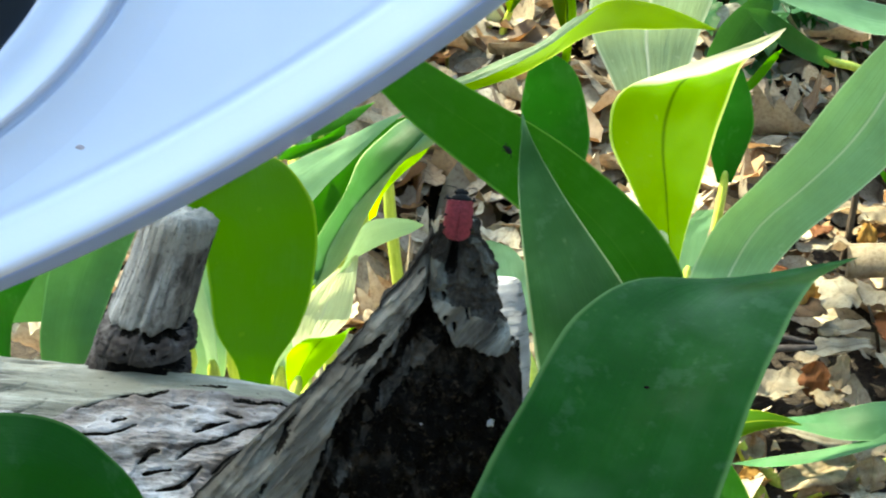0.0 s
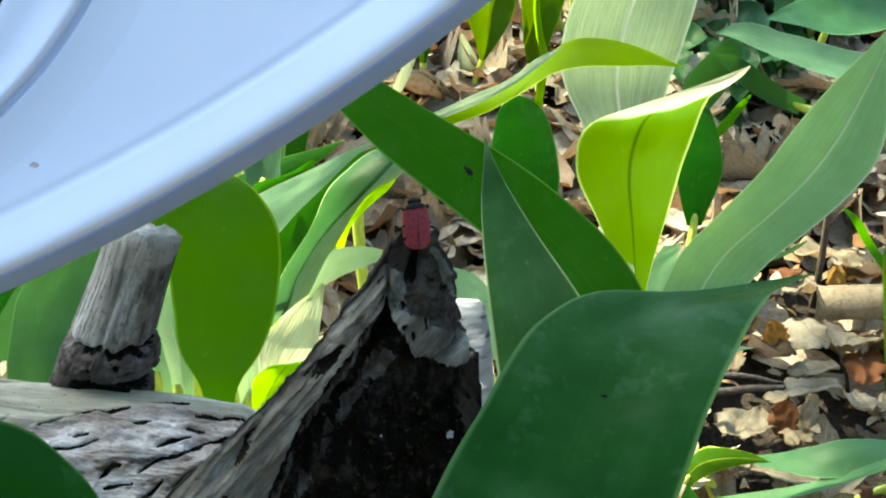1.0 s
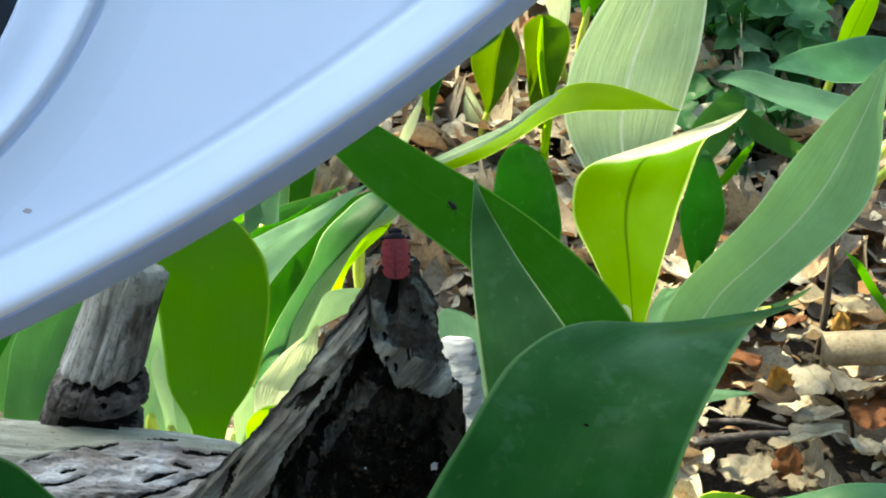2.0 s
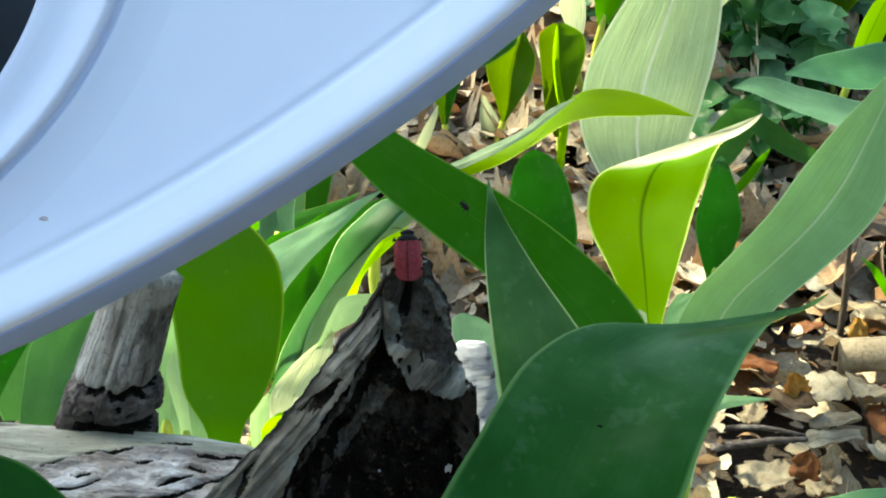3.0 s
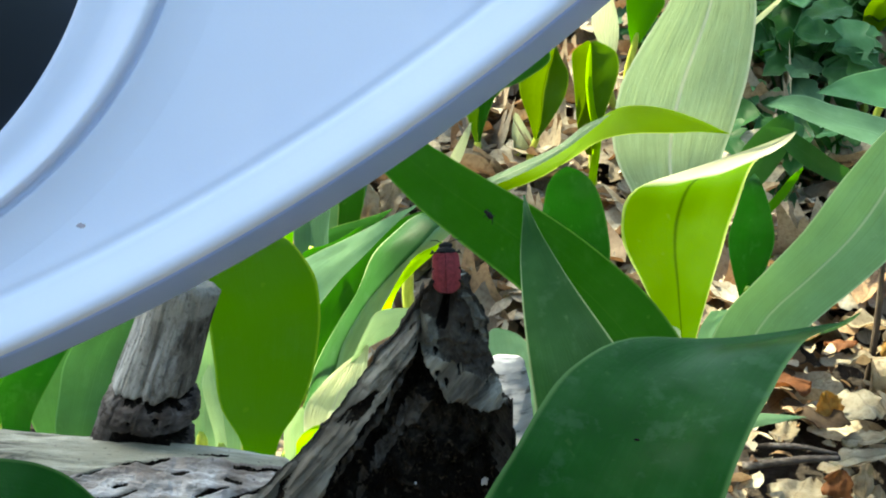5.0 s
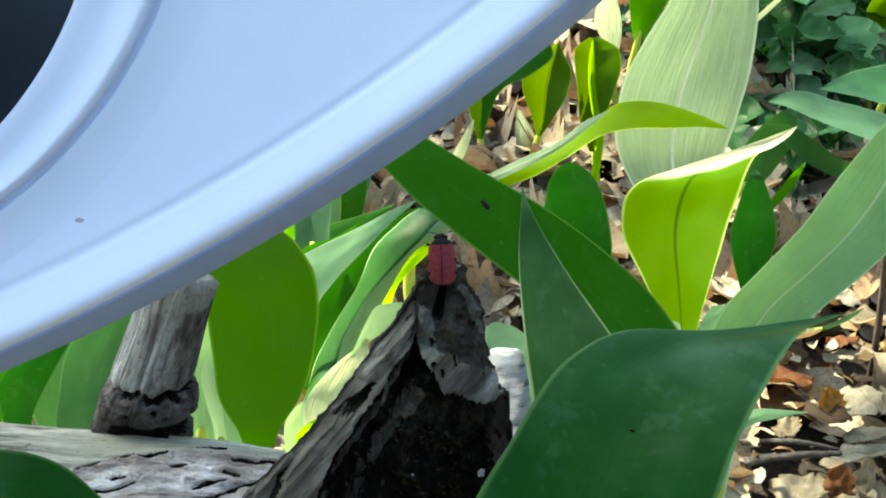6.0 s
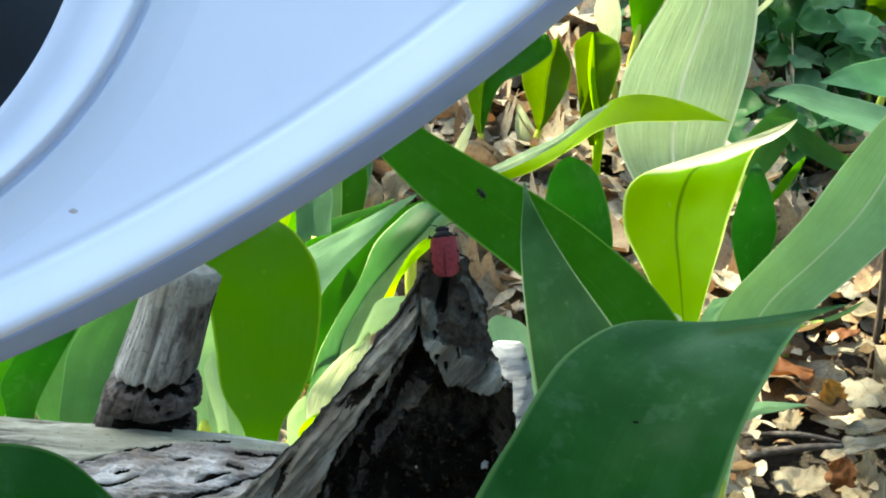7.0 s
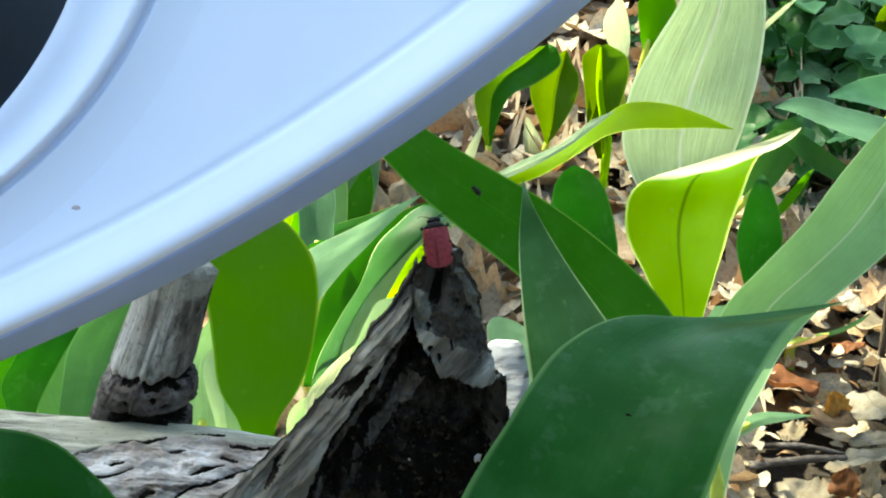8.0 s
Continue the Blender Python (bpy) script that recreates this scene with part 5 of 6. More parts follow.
blade(shoot, "leaf_bright", 0.30, [(93.3, 1050.0, 36.9, 2.6, 0.0, -0.0), (95.9, 1050.0, 53.3, 8.0, 0.0, -1.0), (98.0, 1050.0, 67.6, 10.4, 0.0, -1.9), (95.9, 1050.0, 86.4, 0.4, 0.0, -0.0)])
blade(shoot, "leaf_cream", 0.12, [(75.5, 1020.0, 44.5, 1.3, 0.0, -0.0), (74.0, 1020.0, 54.9, 6.9, 0.0, -6.6), (74.3, 1020.0, 69.0, 6.6, 0.0, -3.7), (75.6, 1020.0, 83.8, 0.4, 0.0, -0.0)])
shoot = lily_plant((0.0050, 0.960, -0.022), "young yellow-green shoot among fallen leaves")
folded_blade(shoot, ("leaf_olive", "leaf_mid"), [(3.1, 962.0, 22.7, 4.8, 968.0, 18.9, 6.1, 962.0, 22.7), (-1.0, 962.0, 37.7, 4.8, 968.0, 32.5, 9.7, 962.0, 37.7), (-3.1, 962.0, 50.7, 6.4, 968.0, 49.3, 16.1, 962.0, 52.5), (-0.2, 962.0, 59.9, 12.9, 968.0, 60.3, 29.0, 962.0, 59.8), (11.1, 962.0, 67.1, 24.1, 968.0, 69.4, 41.7, 962.0, 70.7), (30.3, 962.0, 81.5, 35.3, 968.0, 80.2, 39.9, 962.0, 80.6)], 0.06)
blade(shoot, "leaf_cream", 0.12, [(25.4, 990.0, -3.0, 1.7, 0.0, -0.0), (27.8, 990.0, 7.7, 4.3, -0.0, -4.9), (29.4, 990.0, 16.0, 5.2, 0.0, -7.3), (25.9, 990.0, 24.7, 0.8, 0.0, -0.5)])
shoot = lily_plant((-0.011, 0.945, -0.022), "young yellow-green shoot among fallen leaves")
blade(shoot, "leaf_cream", 0.12, [(-11.5, 944.9, 10.3, 1.8, 0.0, -0.0), (-6.5, 942.3, 24.7, 2.8, -0.4, -0.6), (-1.7, 939.6, 38.9, 2.0, 0.0, -0.0), (0.9, 943.3, 44.6, 0.3, 0.0, -0.0)])
shoot = lily_plant((-0.072, 0.769, -0.022), "young yellow-green shoot among fallen leaves")
blade(shoot, "leaf_bluish", 0.10, [(-70.6, 809.3, 41.2, 5.3, 0.1, -0.0), (-70.3, 808.3, 58.2, 9.5, 0.5, 0.5), (-69.5, 808.2, 76.5, 10.3, 0.5, 0.5), (-68.1, 807.9, 94.6, 8.0, 0.5, 0.5), (-67.8, 805.7, 109.8, 0.3, 0.0, -0.0)])
blade(shoot, "leaf_bright", 0.10, [(-78.9, 729.9, 84.3, 2.4, 0.0, -0.0), (-78.0, 729.2, 101.7, 4.1, 0.1, -0.0), (-76.5, 727.4, 117.4, 4.0, 0.4, 0.5), (-74.5, 726.0, 133.8, 0.2, 0.0, -0.0)])
blade(shoot, "leaf_grey", 0.12, [(-59.7, 660.0, 141.9, 6.4, -0.0, 0.8), (-59.9, 665.0, 150.7, 6.6, 0.0, 0.8), (-59.7, 670.0, 160.1, 7.0, -0.0, 1.4), (-59.5, 675.0, 167.5, 5.1, 0.0, 1.4), (-60.0, 680.0, 170.9, 0.3, 0.0, 0.0)])
blade(shoot, "leaf_mid", 0.14, [(-62.8, 650.0, 148.0, 2.5, -0.0, 0.0), (-55.7, 650.0, 153.4, 4.6, 0.0, -0.6), (-45.7, 650.0, 158.4, 4.8, 0.0, 1.0), (-40.0, 650.0, 164.5, 0.3, 0.0, 0.3)], False)
blade(shoot, "leaf_young2", 0.10, [(-76.1, 620.0, 163.0, 2.8, 0.0, 0.0), (-73.2, 620.0, 172.5, 5.4, 0.0, 0.0), (-70.8, 620.0, 180.8, 6.4, 0.0, 0.1), (-67.7, 620.0, 190.1, 5.4, 0.0, 0.0), (-64.3, 620.0, 199.3, 0.6, 0.0, 0.0)])
blade(shoot, "leaf_grey", 0.14, [(-62.1, 860.0, 27.6, 5.5, 0.0, 0.0), (-60.5, 860.0, 45.3, 9.1, 0.0, 0.1), (-57.9, 860.0, 59.6, 9.8, 0.0, 0.1), (-53.8, 860.0, 72.1, 6.5, 0.0, 0.0), (-49.2, 860.0, 81.4, 0.3, 0.0, 0.0)])
blade(shoot, "leaf_mid", 0.10, [(-81.5, 700.8, 113.1, -1.2, 1.8, 2.9), (-67.0, 696.1, 124.0, -1.1, 1.9, 3.0), (-53.0, 695.2, 131.5, -0.9, 1.8, 2.8), (-40.1, 693.7, 138.0, -0.6, 1.3, 2.1), (-29.4, 693.0, 146.0, 0.2, 0.0, -0.0)])
blade(shoot, "leaf_mid", 0.10, [(-57.9, 836.1, 27.1, 5.4, 0.1, -0.0), (-58.7, 836.8, 46.7, 6.7, 0.5, 0.5), (-55.5, 837.3, 65.9, 6.6, 0.8, 1.1), (-51.0, 836.5, 83.2, 0.3, 0.0, -0.0)])
shoot = lily_plant((0.175, 0.880, -0.022), "dark blue-green pointed leaves on low stalks")
blade(shoot, "leaf_deep", 0.10, [(128.0, 796.8, 34.7, 3.4, 0.0, -0.0), (128.4, 801.0, 59.8, 10.3, 0.1, -0.0), (128.0, 800.8, 78.1, 8.2, 0.1, -0.0), (126.9, 799.0, 93.9, 3.8, 0.1, -0.0), (127.1, 801.7, 98.2, 0.3, 0.0, -0.0)])
blade(shoot, "leaf_bright", 0.10, [(144.8, 876.8, 29.5, 2.1, -0.2, -0.4), (151.6, 873.2, 42.2, 2.1, -0.6, -0.9), (157.7, 870.0, 55.6, 1.4, -0.5, -0.8), (160.2, 864.1, 64.9, 0.3, 0.0, -0.0)])
blade(shoot, "leaf_grey", 0.12, [(219.5, 865.2, 78.9, 1.6, 9.7, 1.2), (199.2, 862.0, 83.8, -0.3, 10.7, 2.7), (183.7, 860.1, 89.5, -0.3, 10.1, 2.9), (169.9, 858.1, 95.1, -0.2, 9.3, 2.4), (157.9, 857.2, 100.6, 0.8, 7.5, 2.4), (147.3, 854.8, 104.5, 0.2, 4.6, 1.6), (136.4, 849.0, 106.9, 0.3, 0.0, -0.0)])
blade(shoot, "herb_dark", 0.12, [(190.1, 884.1, 45.7, 2.2, 1.8, 2.7), (174.7, 879.8, 55.9, 2.4, 2.4, 3.6), (161.5, 876.6, 66.8, 2.6, 2.6, 4.0), (151.3, 876.9, 75.0, 2.0, 1.8, 2.8), (142.2, 875.1, 80.8, 0.3, 0.0, -0.0)])
blade(shoot, "leaf_teal", 0.12, [(262.0, 962.0, 60.0, 0.5, 2.0, 0.6), (250.0, 956.0, 62.0, 0.6, 9.0, 3.0), (232.0, 948.4, 64.8, 0.7, 15.1, 5.1), (209.8, 937.9, 67.7, 0.5, 14.3, 3.7), (191.2, 931.2, 71.5, -0.1, 9.7, 1.3), (172.9, 918.9, 76.0, 0.3, 0.0, -0.0)])
blade(shoot, "herb_dark", 0.12, [(136.7, 908.3, 23.2, 5.8, -1.1, -1.8), (143.2, 906.7, 39.2, 9.3, -1.0, -1.8), (149.6, 905.0, 54.9, 9.9, -1.0, -1.8), (155.1, 902.0, 68.6, 5.6, -0.7, -1.2), (159.2, 905.0, 73.3, 0.3, 0.0, -0.0)])
shoot = lily_plant((0.150, 0.800, -0.022), "thin pale green blade lying over dead leaves")
blade(shoot, "leaf_grey", 0.10, [(159.0, 800.0, 11.1, -0.4, 0.0, 1.0), (165.4, 800.0, 13.7, -0.5, 0.0, 1.3), (172.4, 800.0, 17.0, -0.5, 0.0, 1.3), (177.8, 800.0, 20.8, -0.5, 0.0, 1.1), (182.2, 800.0, 24.7, -0.1, 0.0, 0.2)])
shoot = lily_plant((0.213, 0.728, -0.022), "narrow yellow-green young shoot standing in dead leaves")
blade(shoot, "leaf_ribbed", 0.05, [(211.7, 708.5, -32.7, 2.3, -0.0, 0.1), (209.2, 720.2, 0.0, 2.1, -0.0, 0.0), (206.4, 731.5, 32.2, 2.2, -0.0, 0.1), (203.3, 738.1, 57.9, 2.2, -0.0, 0.1), (202.5, 742.4, 63.7, 0.2, -0.0, 0.0)])
blade(shoot, "leaf_bright", 0.05, [(214.0, 747.4, 37.3, 1.9, 0.7, 1.0), (201.3, 757.6, 50.6, 1.9, 0.3, 0.5), (191.7, 756.9, 66.1, 1.7, 0.3, 0.5), (185.4, 760.7, 71.1, 0.2, -0.0, 0.0)])
shoot = lily_plant((0.222, 0.990, -0.022), "narrow yellow-green leaf rising out of dark herbs")
blade(shoot, "leaf_young", 0.20, [(224.4, 990.0, 38.9, 2.4, 0.0, -0.9), (226.8, 990.0, 48.6, 4.6, 0.0, -3.1), (230.5, 990.0, 61.0, 6.2, 0.0, -4.2), (234.7, 990.0, 74.4, 6.3, 0.0, -2.5), (239.2, 990.0, 86.8, 3.2, 0.0, -1.6), (244.3, 990.0, 94.9, 0.1, 0.0, 0.0)])
blade(shoot, "leaf_young2", 0.25, [(227.7, 1060.0, 35.6, 1.7, 0.0, -0.9), (228.2, 1060.0, 45.4, 6.6, 0.0, -1.8), (232.7, 1060.0, 56.0, 8.9, 0.0, -1.8), (239.7, 1060.0, 70.7, 4.8, 0.0, -0.9), (243.3, 1060.0, 81.9, 0.2, 0.0, 0.0)])
blade(shoot, "leaf_cream", 0.10, [(141.0, 960.0, 88.9, 1.4, 0.0, 0.0), (145.2, 960.0, 94.0, 2.0, 0.0, 0.0), (150.5, 960.0, 99.8, 2.0, 0.0, 0.0), (156.9, 960.0, 106.8, 1.4, 0.0, 0.0), (161.7, 960.0, 111.2, 0.1, 0.0, 0.0)], False)
shoot = lily_plant((-0.147, 0.637, -0.022), "green shoot leaves standing behind the twig stub")
blade(shoot, "leaf_teal", 0.08, [(-164.4, 687.3, 38.5, 15.3, 0.2, -0.1), (-162.5, 688.2, 58.4, 22.1, 0.3, -0.1), (-160.1, 688.8, 77.9, 24.8, 0.4, -0.1), (-153.1, 689.3, 97.1, 20.5, 0.3, -0.1), (-145.2, 689.1, 115.0, 10.7, 0.8, 0.9), (-139.5, 687.4, 130.8, 0.2, 0.0, -0.0)])
blade(shoot, "leaf_silver", 0.06, [(-92.1, 569.8, 103.1, 10.7, -0.2, 0.2), (-91.0, 571.4, 122.3, 12.0, -0.2, 0.3), (-90.8, 576.7, 137.9, 11.0, -0.2, 0.3), (-89.7, 580.7, 151.9, 8.4, -0.1, 0.2), (-88.1, 580.6, 168.7, 0.2, -0.0, 0.0)])
blade(shoot, "leaf_mid", 0.06, [(-184.9, 655.2, 63.1, 6.8, 0.1, -0.0), (-182.7, 655.6, 82.3, 8.9, 0.1, -0.0), (-178.8, 654.1, 98.4, 9.3, 0.7, 0.9), (-171.8, 653.1, 115.2, 6.5, 0.7, 0.9), (-169.7, 658.4, 123.4, 0.2, 0.0, -0.0)])


def blemish(plant, spot, size, material, label):
    """A small mark that lies on the nearest point of a plant's blades."""
    best = None
    for ob in plant.children:
        if ob.name.startswith("leaf"):
            for v in ob.data.vertices:
                d = (v.co - Vector(spot)).length
                if best is None or d < best[0]:
                    best = (d, v.co.copy(), v.normal.copy())
    d, co, way = best
    if way.y > 0:
        way = -way
    m = way.to_track_quat("Z", "Y").to_matrix().to_4x4()
    bm = rough_bm(ball_bm((size, size * 0.55, 0.00018), (0, 0, 0), 12, 6), size * 0.3, size * 0.7, 3)
    for v in bm.verts:
        v.co = co + m @ v.co
    part("blemish", bm, material, plant, label)


blemish(FRONT, (0.0381, 0.3869, 0.2654), 0.0007, ROT_AND_SHADE, "small dark spot on the leaf")


def herb(place, label, count, spread, height, size, seed):
    """A low herb: thin stalks that carry small dark oval leaflets."""
    rng = random.Random(seed)
    plant = thing("woodland_herb", place, label, "plant", "woodland herbs")
    for k in range(count):
        a = rng.uniform(0, 6.283)
        rad = spread * math.sqrt(rng.random())
        tip = Vector(place) + Vector((rad * math.cos(a), rad * math.sin(a), height * rng.uniform(0.45, 1.0)))
        turn = rng.uniform(0, 6.283)
        way = Vector((math.cos(turn), math.sin(turn), rng.uniform(-0.35, 0.25))).normalized()
        side = way.cross(Vector((rng.uniform(-0.4, 0.4), rng.uniform(-0.5, 0.1), 1))).normalized()
        long, wide = size * rng.uniform(0.7, 1.3), size * rng.uniform(0.24, 0.36)
        rows = []
        droop, lobes = rng.uniform(0.05, 0.5), rng.uniform(0.0, 0.30)
        for u, w in ((0, 0.06), (0.10, 0.55), (0.24, 0.92 + lobes), (0.36, 0.98 - lobes), (0.50, 0.90 + lobes), (0.62, 0.74 - lobes), (0.76, 0.56 + 0.7 * lobes), (0.89, 0.30), (1, 0.02)):
            c = (tip + way * (long * u) - Vector((0, 0, long * droop * u * u))) * 1000
            h = side * (wide * w * 1000)
            rows.append((*c, *h))
        pick = rng.random()
        part("leaf", blade_bm(rows, rng.uniform(0.15, 0.45), seed + k, 20, 9, wave=0.22), LEAF["herb_dark" if pick < 0.55 else "herb_light" if pick < 0.80 else "leaf_grey" if pick < 0.92 else "leaf_mid"], plant)
        mid = Vector(place).lerp(tip, 0.55) + Vector((0, 0, height * 0.12))
        part("stem", tube_bm([Vector(place), mid, tip], [0.0012, 0.001, 0.0006], 6), LEAF["herb_dark"], plant)


herb((0.183, 1.053, -0.02), "low woodland herb with small dark blue-green leaves", 26, 0.040, 0.080, 0.036, 3)
herb((0.205, 1.085, -0.02), "low woodland herb with small dark blue-green leaves", 22, 0.030, 0.080, 0.038, 4)
herb((0.241, 1.117, -0.02), "low woodland herb with small dark blue-green leaves", 22, 0.050, 0.090, 0.040, 6)
herb((0.191, 1.117, -0.02), "low woodland herb with small dark blue-green leaves", 22, 0.045, 0.080, 0.036, 7)
herb((0.163, 1.178, -0.02), "low woodland herb with small dark blue-green leaves", 18, 0.050, 0.100, 0.040, 8)
herb((0.107, 1.124, -0.02), "low woodland herb with small dark blue-green leaves", 8, 0.030, 0.050, 0.022, 9)
herb((0.159, 1.000, -0.02), "low woodland herb with small dark blue-green leaves", 20, 0.032, 0.045, 0.034, 10)
herb((0.183, 0.985, -0.02), "low woodland herb with small dark blue-green leaves", 20, 0.035, 0.045, 0.034, 11)


# ---------------------------------------------------------------- sticks
def stick(path, radius, label, seed, material=TWIG):
    ob = part("stick", tube_bm([Vector(p) for p in path], [radius, radius * 0.9, radius * 0.6], 9, 0.25, seed, 18), material)
    tagged(ob, label, "twig", "fallen sticks")


stick([(0.1882, 0.7948, -0.0180), (0.1890, 0.7948, 0.0244), (0.1876, 0.7948, 0.0620)], 0.0018, "thin dark brown twig standing upright", 1)
stick([(0.1929, 0.7224, -0.0150), (0.1902, 0.7224, 0.0042), (0.1834, 0.7224, 0.0234)], 0.0010, "thin dark twig standing in dead leaves", 1)
stick([(0.1180, 0.7160, 0.0110), (0.1411, 0.7142, 0.0130), (0.1598, 0.7114, 0.0110)], 0.0013, "dark weathered split twig lying among dead leaves", 2, COLLAR_WOOD)
stick([(0.1180, 0.7040, 0.0100), (0.1400, 0.7056, 0.0120), (0.1600, 0.7085, 0.0110)], 0.0020, "weathered grey twig lying among dead leaves", 5, COLLAR_WOOD)
stick([(-0.0286, 0.9606, 0.0080), (-0.0074, 0.9702, 0.0090), (0.0138, 0.9778, 0.0080)], 0.0020, "brown fallen stick lying among dead leaves", 2)
stick([(0.1462, 0.6725, 0.0080), (0.1562, 0.6763, 0.0090), (0.1662, 0.6782, 0.0080)], 0.0012, "brown fallen stick lying among dead leaves", 2)


# ---------------------------------------------------------------- white plastic casing
PX = 0.00010846


def casing():
    """A rounded casing with a rolled rim, and a round collar that holds a black glass disc. Its own z points to the viewer."""
    body = thing("plastic_casing", (0, 0, 0), "white plastic casing with rolled rim and black glass disc", "casing")
    cx, cy, big = -1784.0, 3560.0, 4171.0
    profile = [(1990, -26.0), (24, -26.0), (14, -25.5), (9, -24.0), (11, -19.0), (17, -12.0), (25, -5.0), (33, -0.4), (39, 1.9), (44, 3.0), (50, 3.5), (58, 3.7), (66, 3.55), (80, 2.9), (96, 2.0), (112, 1.2), (118, 0.9), (123, 0.72), (127, 0.42), (131, 0.12),
               (137, 0.0), (141, 0.05), (145, 0.16), (150, 0.20), (157, 0.14), (170, 0.02), (200, 0.0), (420, 0.0), (800, 0.0), (1990, 0.0)]
    rings = []
    for i in range(110):
        ang = radians(7 + 44 * i / 109)
        rings.append([((cx + (big - s) * math.sin(ang)) * PX, (cy - (big - s) * math.cos(ang)) * PX, z / 1000) for s, z in profile])
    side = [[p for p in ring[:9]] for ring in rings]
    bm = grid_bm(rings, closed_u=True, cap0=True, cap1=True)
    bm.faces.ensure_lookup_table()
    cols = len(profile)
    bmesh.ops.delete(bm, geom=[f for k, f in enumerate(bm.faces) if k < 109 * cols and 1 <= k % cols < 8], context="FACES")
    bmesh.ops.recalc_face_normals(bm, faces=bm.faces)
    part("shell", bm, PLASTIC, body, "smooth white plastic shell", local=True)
    # the edge's shade is put into the blue-grey colour of this band
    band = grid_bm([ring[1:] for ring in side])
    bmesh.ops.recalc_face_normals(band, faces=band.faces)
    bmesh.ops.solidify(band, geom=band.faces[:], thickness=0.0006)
    part("side_band", band, SIDE_SHADE, body, "plastic side band, blue-grey to stand for its shade", local=True)
    ox, oy = -626.0, 689.0

    def turned(rows, name, mat, label):
        rings = []
        for r, z in rows:
            # the disc sits off the centre of the collar
            off = max(0.0, min(1.0, (818 - r) / 125))
            mx, my = ox - 30 * off, oy - 62 * off
            rings.append([((mx + r * math.cos(2 * math.pi * k / 200)) * PX, (my + r * math.sin(2 * math.pi * k / 200)) * PX, z / 1000) for k in range(200)])
        bm = grid_bm(rings, closed_u=True, cap0=name == "glass_disc")
        bmesh.ops.recalc_face_normals(bm, faces=bm.faces)
        return part(name, bm, mat, body, label, local=True)

    turned([(690, 0.2), (692, 1.8), (695, 2.6), (702, 2.8), (722, 2.3), (745, 1.8), (762, 1.9), (782, 2.9), (796, 3.9), (804, 4.3), (809, 4.2), (812, 3.8), (815, 2.8), (817, 1.4), (818, 0.15), (828, 0.15), (829, 1.3), (832, 1.6), (838, 1.6), (850, 1.15), (864, 0.70), (882, 0.36), (898, 0.15), (908, 0.03), (914, -0.06)], "collar_ring", PLASTIC, "raised white plastic ring")
    turned([(20, 17.0), (120, 16.7), (250, 15.2), (380, 12.4), (480, 9.3), (560, 6.2), (620, 3.5), (660, 1.8), (693, 0.5)], "glass_disc", BLACK_GLASS, "black glossy glass disc")
    part("dirt_speck", rough_bm(ball_bm((0.0009, 0.0005, 0.00015), (0, 0, 0.0), 10, 6), 0.0002, 0.0006, 2), SPECK, body, "tiny grey dirt speck", local=True)
    return body


CASING = casing()


# ---------------------------------------------------------------- insects
def red_beetle():
    """Head towards +y, back towards +z, in metres."""
    b = thing("red_beetle", (0, 0, 0), "red beetle with black head clinging to the broken tip", "beetle")
    for side in (-1, 1):
        rows = []
        for u in np.linspace(0, 1, 22):
            y = 0.0046 - 0.0094 * u
            w = 0.0033 * (0.80 + 0.20 * math.sin(math.pi * min(1, u * 0.75 + 0.1))) * (1 if u < 0.8 else math.sqrt(max(0.02, 1 - ((u - 0.8) / 0.2) ** 2 * 0.75)))
            h = 0.0021 * (0.75 + 0.25 * math.sin(math.pi * min(1, u + 0.15)))
            row = []
            for k in range(12):
                a = (k / 11) * math.pi * 0.56
                z = h * math.cos(a) - 0.00005 * (k == 0)
                row.append((side * (0.00001 + w * math.sin(a) ** 0.9 if k else 0.00001), y, z + 0.00012 * math.sin(k * 2.6) * (0 < k < 10)))
            rows.append(row)
        bm = grid_bm(rows)
        bmesh.ops.solidify(bm, geom=bm.faces[:], thickness=0.0002)
        part("wing_case", bm, RED_SHELL, b, "dull red ribbed wing case", local=True)
    part("abdomen", ball_bm((0.0028, 0.0046, 0.0013), (0, -0.0001, 0.0002), 16, 10), BLACK_SHELL, b, "black abdomen", local=True)
    part("pronotum", ball_bm((0.0024, 0.0011, 0.0012), (0, 0.0049, 0.0006), 14, 10, 0.15), BLACK_SHELL, b, "black rounded shield", local=True)
    head = part("head", ball_bm((0.0015, 0.0011, 0.0010), (0, 0.0060, -0.0002), 14, 10), BLACK_SHELL, b, "black head", local=True)
    for side in (-1, 1):
        part("eye", ball_bm((0.0005, 0.0005, 0.0005), (side * 0.0012, 0.0062, 0.0001), 8, 6), BLACK_SHELL, head, local=True)
        p = [(side * 0.0008, 0.0067, 0.0002), (side * 0.0016, 0.0073, 0.0006), (side * 0.0026, 0.0075, 0.0007), (side * 0.0036, 0.0074, 0.0003)]
        part("antenna", tube_bm(p, [0.00010, 0.00011, 0.00010, 0.00006], 6, 0.3, 1, 20), BLACK_SHELL, b, "thin black feeler", local=True)
        for y0, y1, reach in ((0.0044, 0.0050, 0.0030), (0.0012, 0.0006, 0.0031), (-0.0012, -0.0030, 0.0030)):
            leg = [(side * 0.0018, y0, 0.0002), (side * 0.0031, (y0 + y1) / 2, 0.0007), (side * reach, y1, -0.0010), (side * (reach + 0.0006), y1 - 0.0010, -0.0018)]
            part("leg", tube_bm(leg, [0.0003, 0.0003, 0.0002, 0.00012], 6, 0, 0, 14), BLACK_SHELL, b, "thin black leg", local=True)
    return b


